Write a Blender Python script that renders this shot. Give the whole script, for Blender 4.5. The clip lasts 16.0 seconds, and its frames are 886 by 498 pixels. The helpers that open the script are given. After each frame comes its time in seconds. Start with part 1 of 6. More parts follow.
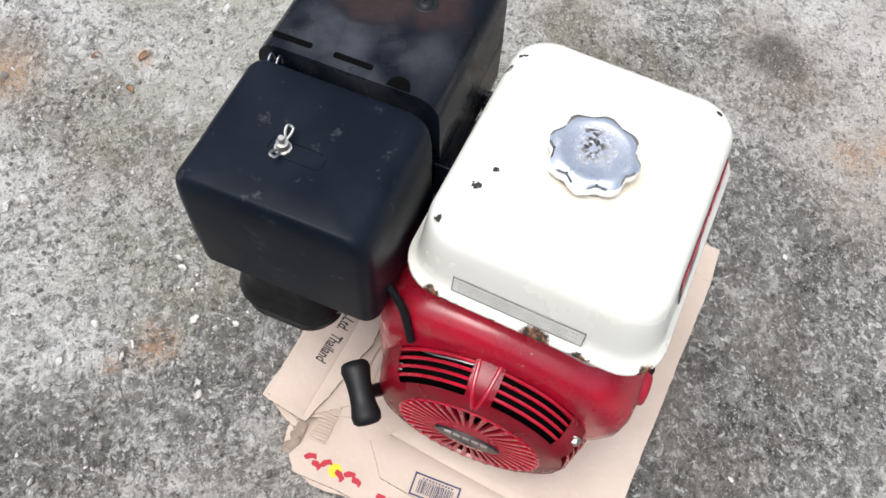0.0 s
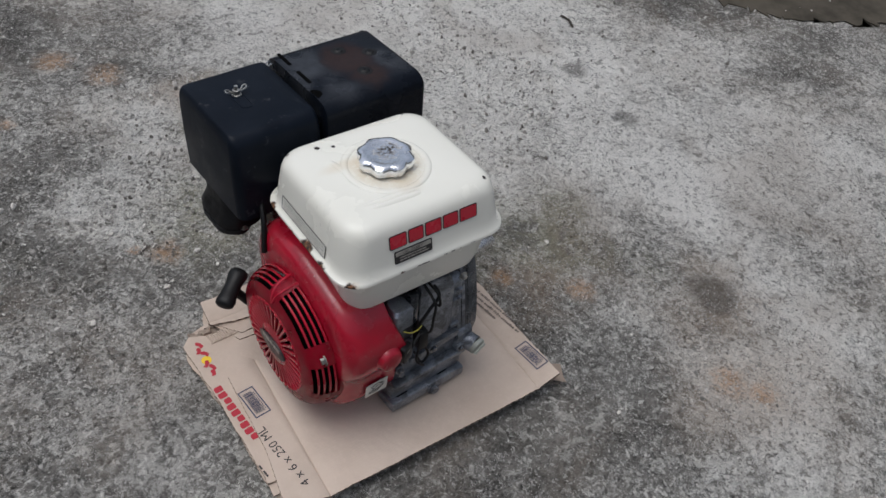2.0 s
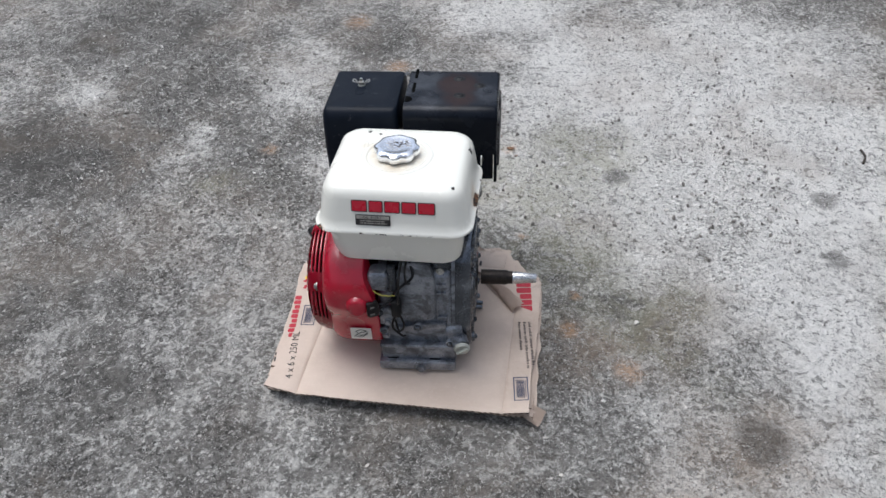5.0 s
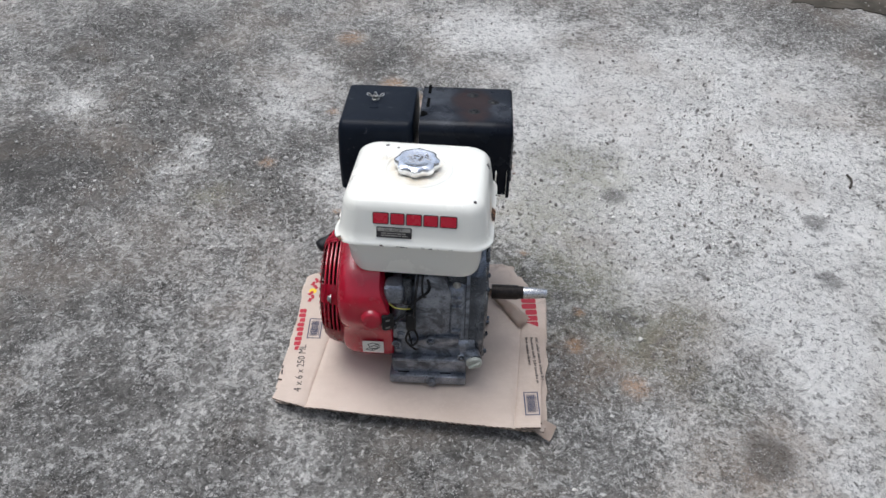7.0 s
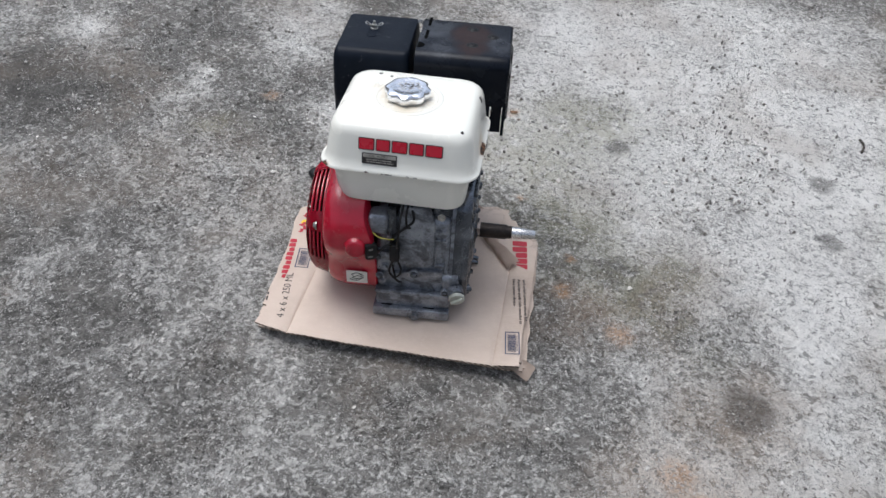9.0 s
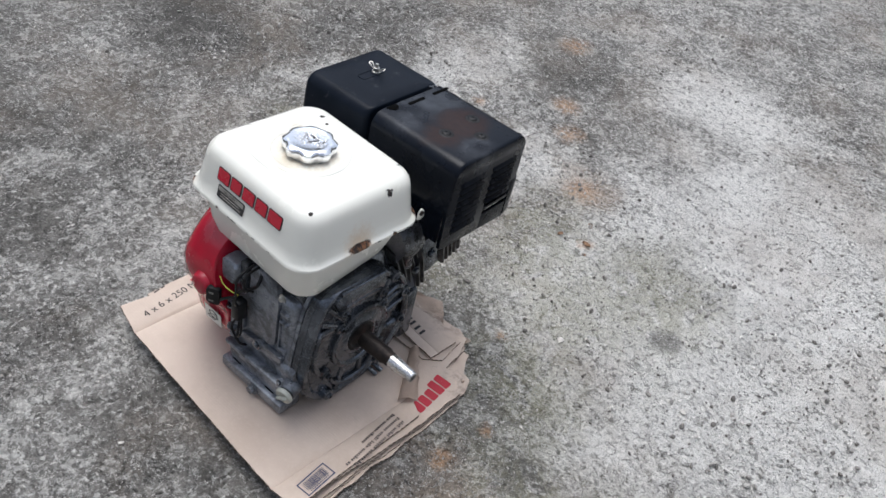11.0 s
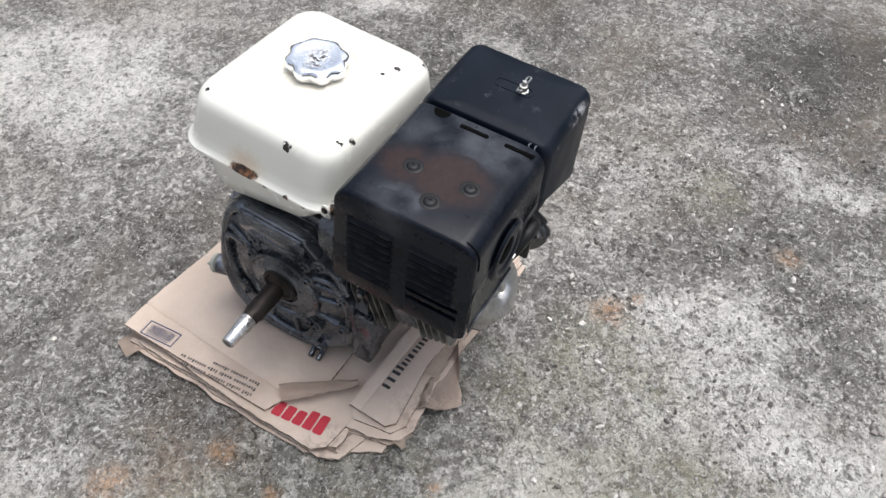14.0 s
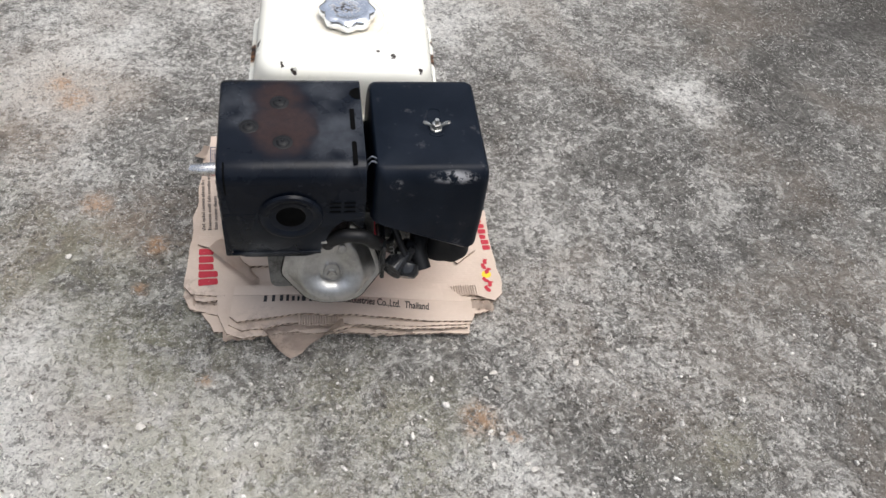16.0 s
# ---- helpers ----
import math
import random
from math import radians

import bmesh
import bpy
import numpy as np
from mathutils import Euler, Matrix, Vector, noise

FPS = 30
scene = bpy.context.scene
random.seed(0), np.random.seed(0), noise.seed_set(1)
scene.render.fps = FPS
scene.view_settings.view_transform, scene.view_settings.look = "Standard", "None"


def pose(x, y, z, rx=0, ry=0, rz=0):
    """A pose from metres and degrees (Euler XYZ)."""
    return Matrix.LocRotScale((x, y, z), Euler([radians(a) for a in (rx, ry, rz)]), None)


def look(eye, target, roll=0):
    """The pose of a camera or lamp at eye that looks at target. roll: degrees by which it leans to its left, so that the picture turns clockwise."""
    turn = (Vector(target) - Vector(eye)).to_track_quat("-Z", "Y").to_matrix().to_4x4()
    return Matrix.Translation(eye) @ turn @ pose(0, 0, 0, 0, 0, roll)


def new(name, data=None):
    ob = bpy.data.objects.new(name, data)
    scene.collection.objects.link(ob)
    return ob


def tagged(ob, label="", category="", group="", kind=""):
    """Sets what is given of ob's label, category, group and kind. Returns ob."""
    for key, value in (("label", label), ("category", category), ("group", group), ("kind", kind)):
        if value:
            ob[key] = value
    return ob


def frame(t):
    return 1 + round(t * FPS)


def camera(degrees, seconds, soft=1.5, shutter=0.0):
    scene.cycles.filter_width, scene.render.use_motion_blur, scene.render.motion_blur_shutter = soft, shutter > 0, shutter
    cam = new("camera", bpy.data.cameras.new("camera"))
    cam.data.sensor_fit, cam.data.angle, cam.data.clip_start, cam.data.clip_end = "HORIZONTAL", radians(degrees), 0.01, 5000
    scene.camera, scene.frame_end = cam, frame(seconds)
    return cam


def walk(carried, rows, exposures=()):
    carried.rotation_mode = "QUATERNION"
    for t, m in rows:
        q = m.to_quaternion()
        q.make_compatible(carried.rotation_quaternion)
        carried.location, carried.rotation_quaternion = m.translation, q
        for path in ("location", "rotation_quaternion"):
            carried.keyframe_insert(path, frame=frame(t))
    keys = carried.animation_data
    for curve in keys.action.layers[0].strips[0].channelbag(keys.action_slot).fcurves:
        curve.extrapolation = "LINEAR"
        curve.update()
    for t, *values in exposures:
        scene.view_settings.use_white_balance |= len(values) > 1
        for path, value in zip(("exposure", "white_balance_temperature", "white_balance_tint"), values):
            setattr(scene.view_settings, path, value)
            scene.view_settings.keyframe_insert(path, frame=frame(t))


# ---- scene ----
cam = camera(55.8, 16.0)
PATH = [
    (0, (-0.401, -0.051, 1.041), (0.494, 0.104, -0.741), 14.4),
    (0.5, (-0.595, -0.182, 1.162), (0.42, 0.125, -0.533), 16.2),
    (1, (-0.693, -0.347, 1.227), (0.442, 0.179, -0.334), 13.3),
    (1.5, (-0.624, -0.62, 1.226), (0.457, 0.187, -0.251), 11.3),
    (2, (-0.512, -0.772, 1.219), (0.453, 0.209, -0.232), 10.1),
    (2.5, (-0.335, -0.904, 1.223), (0.408, 0.283, -0.205), 8.8),
    (3, (-0.185, -1.087, 1.26), (0.253, 0.253, -0.158), 6.5),
    (3.5, (-0.008, -1.098, 1.243), (0.229, 0.308, -0.159), 6.2),
    (4, (0.139, -1.098, 1.246), (0.19, 0.32, -0.163), 3.1),
    (4.5, (0.237, -1.182, 1.267), (0.083, 0.238, -0.132), -2.1),
    (5, (0.231, -1.262, 1.309), (0.067, 0.209, -0.036), -2.7),
    (5.2, (0.195, -1.277, 1.31), (0.069, 0.22, -0.01), -2.2),
    (7.5, (0.123, -1.284, 1.3), (0.059, 0.226, -0.01), 1.4),
    (8, (0.127, -1.303, 1.282), (0.063, 0.172, -0.066), 2.0),
    (8.5, (0.154, -1.309, 1.27), (0.091, 0.133, -0.114), 1.6),
    (9, (0.198, -1.307, 1.257), (0.083, 0.143, -0.116), 2.7),
    (9.2, (0.247, -1.288, 1.258), (0.086, 0.17, -0.101), 3.5),
    (11.3, (0.812, -0.648, 1.168), (-0.151, 0.457, -0.193), 11.3),
    (11.5, (0.849, -0.573, 1.146), (-0.199, 0.417, -0.24), 10.9),
    (12, (0.877, -0.349, 1.11), (-0.325, 0.316, -0.344), 7.5),
    (12.5, (0.966, -0.147, 1.099), (-0.351, 0.154, -0.375), 4.0),
    (13, (0.985, 0.058, 1.109), (-0.346, 0.026, -0.384), 3.0),
    (13.5, (0.837, 0.277, 1.097), (-0.442, -0.018, -0.412), 1.8),
    (14, (0.727, 0.467, 1.086), (-0.464, -0.149, -0.398), 2.1),
    (14.5, (0.625, 0.667, 1.123), (-0.431, -0.219, -0.325), 7.1),
    (15, (0.391, 0.738, 1.104), (-0.392, -0.399, -0.343), 7.8),
    (15.5, (0.221, 0.879, 1.096), (-0.261, -0.42, -0.345), 7.2),
    (16, (0.093, 0.982, 1.115), (-0.227, -0.352, -0.34), 8.3),
]
walk(cam, [(t, look(eye, target, roll)) for t, eye, target, roll in PATH],
     exposures=[(0, 0.46, 6250, 10), (0.1, 0.31, 6250, 10), (0.25, -0.02, 6250, 10), (0.5, -0.50, 6250, 10), (2, -0.57, 6150, 10), (3.5, -0.02, 6000, 10), (9, 0.04, 6000, 10), (11.5, 0.14, 6100, 10), (13, 0.43, 6250, 10), (14.5, 0.45, 6300, 10), (15.5, 0.38, 6350, 10), (16, 0.31, 6400, 10)])


# ---------------------------------------------------------------- world, sun
world = bpy.data.worlds.new("overcast_sky")
scene.world = world
world.use_nodes = True
wn = world.node_tree
sky = wn.nodes.new("ShaderNodeTexSky")
sky.sky_type, sky.sun_disc = "NISHITA", False
sky.sun_elevation, sky.sun_rotation, sky.dust_density, sky.air_density = radians(73), radians(305), 4.0, 1.0
haze = wn.nodes.new("ShaderNodeHueSaturation")
haze.inputs["Saturation"].default_value = 0.45
wn.links.new(sky.outputs[0], haze.inputs["Color"])
wn.links.new(haze.outputs[0], wn.nodes["Background"].inputs[0])
wn.nodes["Background"].inputs[1].default_value = 0.165
sun = new("sun", bpy.data.lights.new("sun", "SUN"))
sun.data.energy, sun.data.angle, sun.data.color = 1.6, radians(40), (1.0, 0.96, 0.91)
sun.matrix_world = look((-0.75, 0.52, 3.0), (0, 0, 0))


# ---------------------------------------------------------------- materials
class Mat:
    """A node material with short calls."""

    def __init__(self, name, color=(0.5, 0.5, 0.5), rough=0.5, metal=0.0):
        self.m = bpy.data.materials.new(name)
        self.m.use_nodes = True
        self.t = self.m.node_tree
        self.b = self.t.nodes["Principled BSDF"]
        self.b.inputs["Base Color"].default_value = (*color, 1)
        self.b.inputs["Roughness"].default_value = rough
        self.b.inputs["Metallic"].default_value = metal
        self.pos = None

    def node(self, kind, **sockets):
        n = self.t.nodes.new(kind)
        for key, v in sockets.items():
            self.put(n.inputs[key.replace("_", " ")], v)
        return n

    def put(self, socket, v):
        if isinstance(v, bpy.types.NodeSocket):
            self.t.links.new(v, socket)
        elif isinstance(v, tuple) and len(v) == 3 and socket.type == "RGBA":
            socket.default_value = (*v, 1)
        else:
            socket.default_value = v

    def coord(self):
        if self.pos is None:
            self.pos = self.t.nodes.new("ShaderNodeTexCoord").outputs["Object"]
        return self.pos

    def noise(self, scale, detail=4.0, rough=0.55, at=None, distortion=0.0):
        n = self.node("ShaderNodeTexNoise", Vector=at or self.coord(), Scale=scale, Detail=detail, Roughness=rough, Distortion=distortion)
        return n.outputs["Fac"]

    def cells(self, scale, feature="F1", at=None):
        n = self.node("ShaderNodeTexVoronoi", Vector=at or self.coord(), Scale=scale)
        n.feature = feature
        return n

    def ramp(self, fac, a, b, lo=0.0, hi=1.0):
        n = self.node("ShaderNodeMapRange", Value=fac)
        n.interpolation_type = "SMOOTHSTEP"
        for i, v in zip((1, 2, 3, 4), (a, b, lo, hi)):
            n.inputs[i].default_value = v
        return n.outputs[0]

    def math(self, op, a, b=0.0, c=0.0):
        n = self.t.nodes.new("ShaderNodeMath")
        n.operation = op
        for i, v in enumerate((a, b, c)):
            self.put(n.inputs[i], v)
        return n.outputs[0]

    def mix(self, fac, a, b, blend="MIX"):
        n = self.t.nodes.new("ShaderNodeMix")
        n.data_type, n.blend_type = "RGBA", blend
        self.put(n.inputs[0], fac)
        self.put(n.inputs[6], a)
        self.put(n.inputs[7], b)
        return n.outputs[2]

    def near(self, place, radius, soft=0.5, warp=None, amount=0.0, stretch=(1, 1, 1)):
        """1 near a place of the thing, 0 beyond the radius, with a ragged rim."""
        v = self.node("ShaderNodeVectorMath")
        v.operation = "SUBTRACT"
        self.put(v.inputs[0], self.coord())
        v.inputs[1].default_value = place
        s = self.node("ShaderNodeVectorMath")
        s.operation = "MULTIPLY"
        self.put(s.inputs[0], v.outputs[0])
        s.inputs[1].default_value = stretch
        d = self.node("ShaderNodeVectorMath")
        d.operation = "LENGTH"
        self.put(d.inputs[0], s.outputs[0])
        dist = d.outputs["Value"]
        if warp is not None:
            dist = self.math("MULTIPLY_ADD", self.math("SUBTRACT", warp, 0.5), amount, dist)
        return self.ramp(dist, radius * (1 - soft), radius, 1.0, 0.0)

    def most(self, *facs):
        out = facs[0]
        for f in facs[1:]:
            out = self.math("MAXIMUM", out, f)
        return out

    def color(self, v):
        self.put(self.b.inputs["Base Color"], v)
        return self

    def rough(self, v):
        self.put(self.b.inputs["Roughness"], v)
        return self

    def bump(self, height, distance=0.001, strength=1.0):
        n = self.node("ShaderNodeBump", Strength=strength, Distance=distance, Height=height)
        self.put(self.b.inputs["Normal"], n.outputs[0])
        return self


CRACK_LINE = [(0.653, -0.869), (0.547, -0.876), (0.365, -0.908), (0.200, -0.980), (0.012, -1.120), (-0.060, -1.210), (-0.20, -1.33)]
CRACK = list(zip(CRACK_LINE, CRACK_LINE[1:]))


def concrete():
    k = Mat("weathered_concrete", rough=0.9)
    # stains and toned zones of the yard: x, y, radius
    dark = [(-1.05, 0.56, 0.2), (-0.69, -0.04, 0.14), (-0.56, -0.42, 0.2), (-0.31, -0.42, 0.14), (0.05, -0.38, 0.2), (0.35, -0.19, 0.12), (0.37, -0.40, 0.17), (0.67, -0.17, 0.12), (-0.51, 0.51, 0.14), (0.51, -0.03, 0.12), (0.71, -0.36, 0.13), (-0.88, -0.11, 0.17), (-0.63, 0.35, 0.12)]
    dark += [(1.52, 0.55, 0.16), (1.55, 1.30, 0.22), (1.30, 1.52, 0.18), (-0.95, -0.34, 0.17), (0.39, -0.6, 0.16), (-0.82, 0.15, 0.15), (0.16, -0.44, 0.17), (0.18, -0.58, 0.18), (-1.25, -0.12, 0.28), (-0.32, 0.66, 0.12), (-0.23, 1.17, 0.17), (-0.60, -0.40, 0.2), (-0.3, 0.95, 0.14), (-0.75, 0.95, 0.3), (-0.8, 0.5, 0.3), (-0.45, -0.55, 0.25), (-0.72, 0.72, 0.28), (-0.62, -0.22, 0.16), (-0.95, 1.2, 0.3), (-0.40, 0.36, 0.12), (0.30, -0.50, 0.2)]
    pale = [(1.02, 0.22, 0.2), (0.96, 0.42, 0.18), (0.9, 0.0, 0.17), (0.78, 0.13, 0.13), (0.72, 0.59, 0.17), (0.56, 0.84, 0.17), (0.30, 0.78, 0.14), (0.77, -0.47, 0.15), (-1.05, 0.84, 0.08), (1.54, 0.68, 0.13), (1.25, -0.09, 0.25), (0.88, 0.78, 0.17), (0.36, 1.02, 0.17), (0.63, -0.50, 0.15)]
    pale += [(-0.74, -0.48, 0.12), (0.5, -0.66, 0.12), (0.38, 0.43, 0.11), (-0.05, 0.69, 0.13), (-0.65, 0.59, 0.06), (-0.24, -0.84, 0.2), (-0.13, -1.06, 0.2), (0.18, 1.35, 0.2), (0.53, 0.5, 0.11), (0.66, 0.46, 0.13), (1.1, 0.65, 0.2), (1.3, 0.3, 0.2), (1.0, 0.3, 0.42), (0.75, 0.62, 0.3), (0.35, 0.95, 0.3), (0.28, 0.45, 0.25), (-0.12, 0.5, 0.2), (0.55, 0.3, 0.25)]
    deep = [(-1.66, 0.0, 0.26), (-1.60, -0.98, 0.42), (-2.1, -0.55, 0.5), (-2.3, 0.15, 0.5), (-2.6, -1.3, 0.8), (-3.2, -0.2, 0.8), (-1.9, -1.7, 0.5)]
    stains = [(0.96, 0.17, 0.034), (0.985, 0.385, 0.036), (0.70, -0.33, 0.06), (0.49, 0.46, 0.035)]
    tan = [(0.60, -0.52, 0.2), (0.70, -0.32, 0.14), (0.10, 0.72, 0.09), (0.40, -0.14, 0.1)]
    olive = [(0.18, 0.46, 0.2), (-0.06, 0.34, 0.14), (0.35, 0.16, 0.17), (0.51, -0.03, 0.16), (0.56, 0.02, 0.12), (0.05, 0.25, 0.12), (-0.52, 0.4, 0.1), (0.56, -0.1, 0.1), (0.4, 0.55, 0.2), (0.30, 0.38, 0.22), (0.10, 0.55, 0.14)]
    rusty = [(0.47, -0.175, 0.030), (0.555, -0.485, 0.035), (0.59, -0.54, 0.032), (-0.165, 0.32, 0.032), (0.355, -0.07, 0.022), (0.10, 0.725, 0.045), (0.22, 0.57, 0.018), (-0.43, 0.55, 0.025), (-0.29, 0.82, 0.02), (-0.3, 1.28, 0.05), (-0.13, 0.99, 0.04), (-0.05, 0.89, 0.04), (0.37, 0.03, 0.014), (0.25, 0.22, 0.014), (-0.21, 0.35, 0.012)]

    # broad drifts of tone over the yard: x, y, radius, lighter or darker
    drifts = [(0.8, -0.2, 0.36, 0.13), (0.9, 1.1, 0.36, 0.19), (-1.1, -0.7, 0.36, -0.17), (-0.4, 0.9, 0.24, 0.2), (0.1, 1.0, 0.24, -0.11), (0.8, 0.5, 0.36, 0.1), (-1.1, 0.5, 0.36, -0.12), (0.4, -0.7, 0.36, 0.07), (1.5, 0.2, 0.36, -0.11), (0.6, 1.2, 0.36, 0.1), (-0.5, -0.6, 0.16, 0.11), (-0.9, 1.1, 0.24, 0.03), (-0.1, 0.5, 0.24, -0.07), (-0.6, 0.4, 0.24, 0.07), (-0.7, -0.1, 0.16, 0.09), (-1.3, 1.1, 0.24, -0.09), (1.2, 1.0, 0.36, 0.08), (0.4, 0.5, 0.16, 0.07), (-0.6, 0.1, 0.16, -0.07), (0.2, -0.6, 0.16, 0.06), (0.7, -0.7, 0.16, 0.06)]

    def shift(freq, detail, amount, start):
        v = k.node("ShaderNodeVectorMath")
        v.operation = "MULTIPLY_ADD"
        k.put(v.inputs[0], k.node("ShaderNodeTexNoise", Vector=k.coord(), Scale=freq, Detail=detail, Roughness=0.65).outputs["Color"])
        v.inputs[1].default_value = (amount, amount, 0.0)
        w = k.node("ShaderNodeVectorMath")
        w.operation = "SUBTRACT"
        k.put(w.inputs[0], start)
        w.inputs[1].default_value = (amount * 0.5, amount * 0.5, 0.0)
        k.put(v.inputs[2], w.outputs[0])
        return v.outputs[0]

    wander = shift(5.0, 8.0, 0.42, k.coord())
    slight = shift(26.0, 6.0, 0.05, k.coord())

    def patches(rows, at, soft, grow=1.0):
        out = None
        for x, y, r in rows:
            d = k.node("ShaderNodeVectorMath")
            d.operation = "DISTANCE"
            k.put(d.inputs[0], at)
            d.inputs[1].default_value = (x, y, 0)
            f = k.ramp(d.outputs["Value"], r * (1 - soft) * grow, r * (1 + 0.35 * soft) * grow, 1.0, 0.0)
            out = f if out is None else k.math("MAXIMUM", out, f)
        return out

    blotch = k.noise(6.5, 12, 0.66, distortion=0.35)
    curd = k.noise(21, 9, 0.68, distortion=0.5)
    fine = k.noise(75, 6, 0.72)
    grit = k.noise(240, 4, 0.8)
    # cement skin: tone raised in the pale zones, lowered in the dark ones
    low = k.math("MULTIPLY_ADD", k.math("SUBTRACT", blotch, 0.5), 0.60, k.math("MULTIPLY", k.math("SUBTRACT", k.noise(1.1, 3, 0.5), 0.5), 0.30))
    low = k.math("MULTIPLY_ADD", patches(pale, wander, 0.9, 1.15), 0.22, low)
    low = k.math("MULTIPLY_ADD", patches(dark, wander, 0.9, 1.15), -0.16, low)
    for x, y, r, lift in drifts:
        low = k.math("MULTIPLY_ADD", patches([(x, y, r)], wander, 0.86), lift, low)
    grain = k.math("MULTIPLY_ADD", k.math("SUBTRACT", curd, 0.5), 0.60, k.math("MULTIPLY_ADD", k.math("SUBTRACT", fine, 0.5), 0.85, k.math("MULTIPLY", k.math("SUBTRACT", grit, 0.5), 0.50)))
    tone = k.math("ADD", k.math("ADD", low, grain), 1.10)
    base = k.mix(k.ramp(tone, 0.80, 1.14), (0.100, 0.095, 0.085), (0.290, 0.277, 0.253))
    # broken flakes of pale skin with crisp edges, then dark scuffs and pinholes in it
    flake = k.ramp(k.math("MULTIPLY_ADD", low, 0.40, k.noise(30, 11, 0.74, distortion=0.9)), 0.500, 0.545)
    base = k.mix(k.math("MULTIPLY", flake, 0.72), base, (0.60, 0.582, 0.540))
    base = k.mix(k.ramp(tone, 1.10, 1.42), base, (0.86, 0.84, 0.79))
    small = k.ramp(k.math("MULTIPLY_ADD", low, 0.25, k.noise(88, 9, 0.76, distortion=0.5)), 0.530, 0.565)
    base = k.mix(k.math("MULTIPLY", small, 0.74), base, (0.82, 0.80, 0.75))
    scuffed = k.ramp(k.noise(52, 9, 0.75, distortion=0.8), 0.545, 0.585)
    base = k.mix(k.math("MULTIPLY", scuffed, 0.66), base, (0.110, 0.105, 0.095))
    base = k.mix(k.math("MULTIPLY", patches(tan, wander, 0.95), 0.40), base, (0.40, 0.29, 0.20))
    base = k.mix(k.math("MULTIPLY", k.math("MULTIPLY", patches(olive, wander, 0.95), k.ramp(curd, 0.36, 0.54)), 0.50), base, (0.255, 0.245, 0.140))
    # thin brown dust in drifts
    base = k.mix(k.math("MULTIPLY", k.ramp(k.noise(2.6, 7, 0.65, distortion=0.4), 0.46, 0.66), 0.32), base, (0.33, 0.265, 0.205))
    base = k.mix(k.math("MULTIPLY", patches(deep, wander, 0.6, 1.2), 0.82), base, (0.055, 0.052, 0.047))
    base = k.mix(k.math("MULTIPLY", patches(stains, slight, 0.5), 0.62), base, (0.085, 0.078, 0.068))
    # pits and dark growth between the grains, in drifts
    drift = k.ramp(k.noise(4.5, 8, 0.65, distortion=0.5), 0.42, 0.62)
    pit = k.math("MULTIPLY", k.ramp(k.noise(110, 6, 0.80), 0.46, 0.37), k.math("MULTIPLY", k.math("MULTIPLY_ADD", drift, 0.60, 0.35), k.ramp(tone, 1.02, 1.24, 0.85, 0.30)))
    base = k.mix(pit, base, (0.045, 0.043, 0.038))
    rust = k.math("MULTIPLY", patches(rusty, slight, 0.9, 1.1), k.ramp(fine, 0.34, 0.55))
    base = k.mix(k.math("MULTIPLY", rust, 0.56), base, (0.60, 0.34, 0.17))
    # one hairline crack across the open yard
    crack = None
    for (ax, ay), (bx, by) in CRACK:
        d = Vector((bx - ax, by - ay)).normalized()
        v = k.node("ShaderNodeVectorMath")
        v.operation = "SUBTRACT"
        k.put(v.inputs[0], slight)
        v.inputs[1].default_value = (ax, ay, 0)
        off, run = [k.node("ShaderNodeVectorMath") for _ in range(2)]
        for n, way in ((off, (-d.y, d.x, 0)), (run, (d.x, d.y, 0))):
            n.operation = "DOT_PRODUCT"
            k.put(n.inputs[0], v.outputs[0])
            n.inputs[1].default_value = way
        length = math.hypot(bx - ax, by - ay)
        f = k.ramp(k.math("ABSOLUTE", off.outputs["Value"]), 0.0012, 0.0045, 1.0, 0.0)
        f = k.math("MULTIPLY", f, k.math("MULTIPLY", k.ramp(run.outputs["Value"], -0.01, 0.01), k.ramp(run.outputs["Value"], length - 0.01, length + 0.01, 1.0, 0.0)))
        crack = f if crack is None else k.math("MAXIMUM", crack, f)
    base = k.mix(k.math("MULTIPLY", crack, 0.8), base, (0.04, 0.038, 0.034))
    # pale chips of aggregate with crooked outlines, each of its own tone
    bent = shift(140.0, 4.0, 0.014, k.coord())
    chips = None
    for scale, keep in ((95, 0.93), (160, 0.84), (260, 0.72), (380, 0.62)):
        c = k.cells(scale, at=bent)
        tint = k.node("ShaderNodeSeparateColor", Color=c.outputs["Color"])
        pick = k.ramp(tint.outputs[0], keep, keep + 0.02)
        chip = k.math("MULTIPLY", k.ramp(c.outputs["Distance"], 0.42, 0.34), k.math("MULTIPLY", pick, k.ramp(k.math("ADD", drift, grit), 0.45, 0.75)))
        base = k.mix(k.math("MULTIPLY", chip, 0.8), base, k.mix(k.ramp(tint.outputs[1], 0.15, 0.9), (0.24, 0.23, 0.21), (0.84, 0.81, 0.76)))
        chips = chip if chips is None else k.math("ADD", chips, chip)
    k.color(base)
    h = k.math("ADD", k.math("MULTIPLY", fine, 0.8), k.math("ADD", k.math("MULTIPLY", grit, 0.45), k.math("ADD", k.math("MULTIPLY", chips, 0.35), k.math("MULTIPLY", curd, 0.8))))
    k.bump(k.math("SUBTRACT", h, k.math("MULTIPLY", pit, 0.5)), 0.012, 1.0)
    k.rough(0.92)
    k.b.inputs["Specular IOR Level"].default_value = 0.25
    return k.m


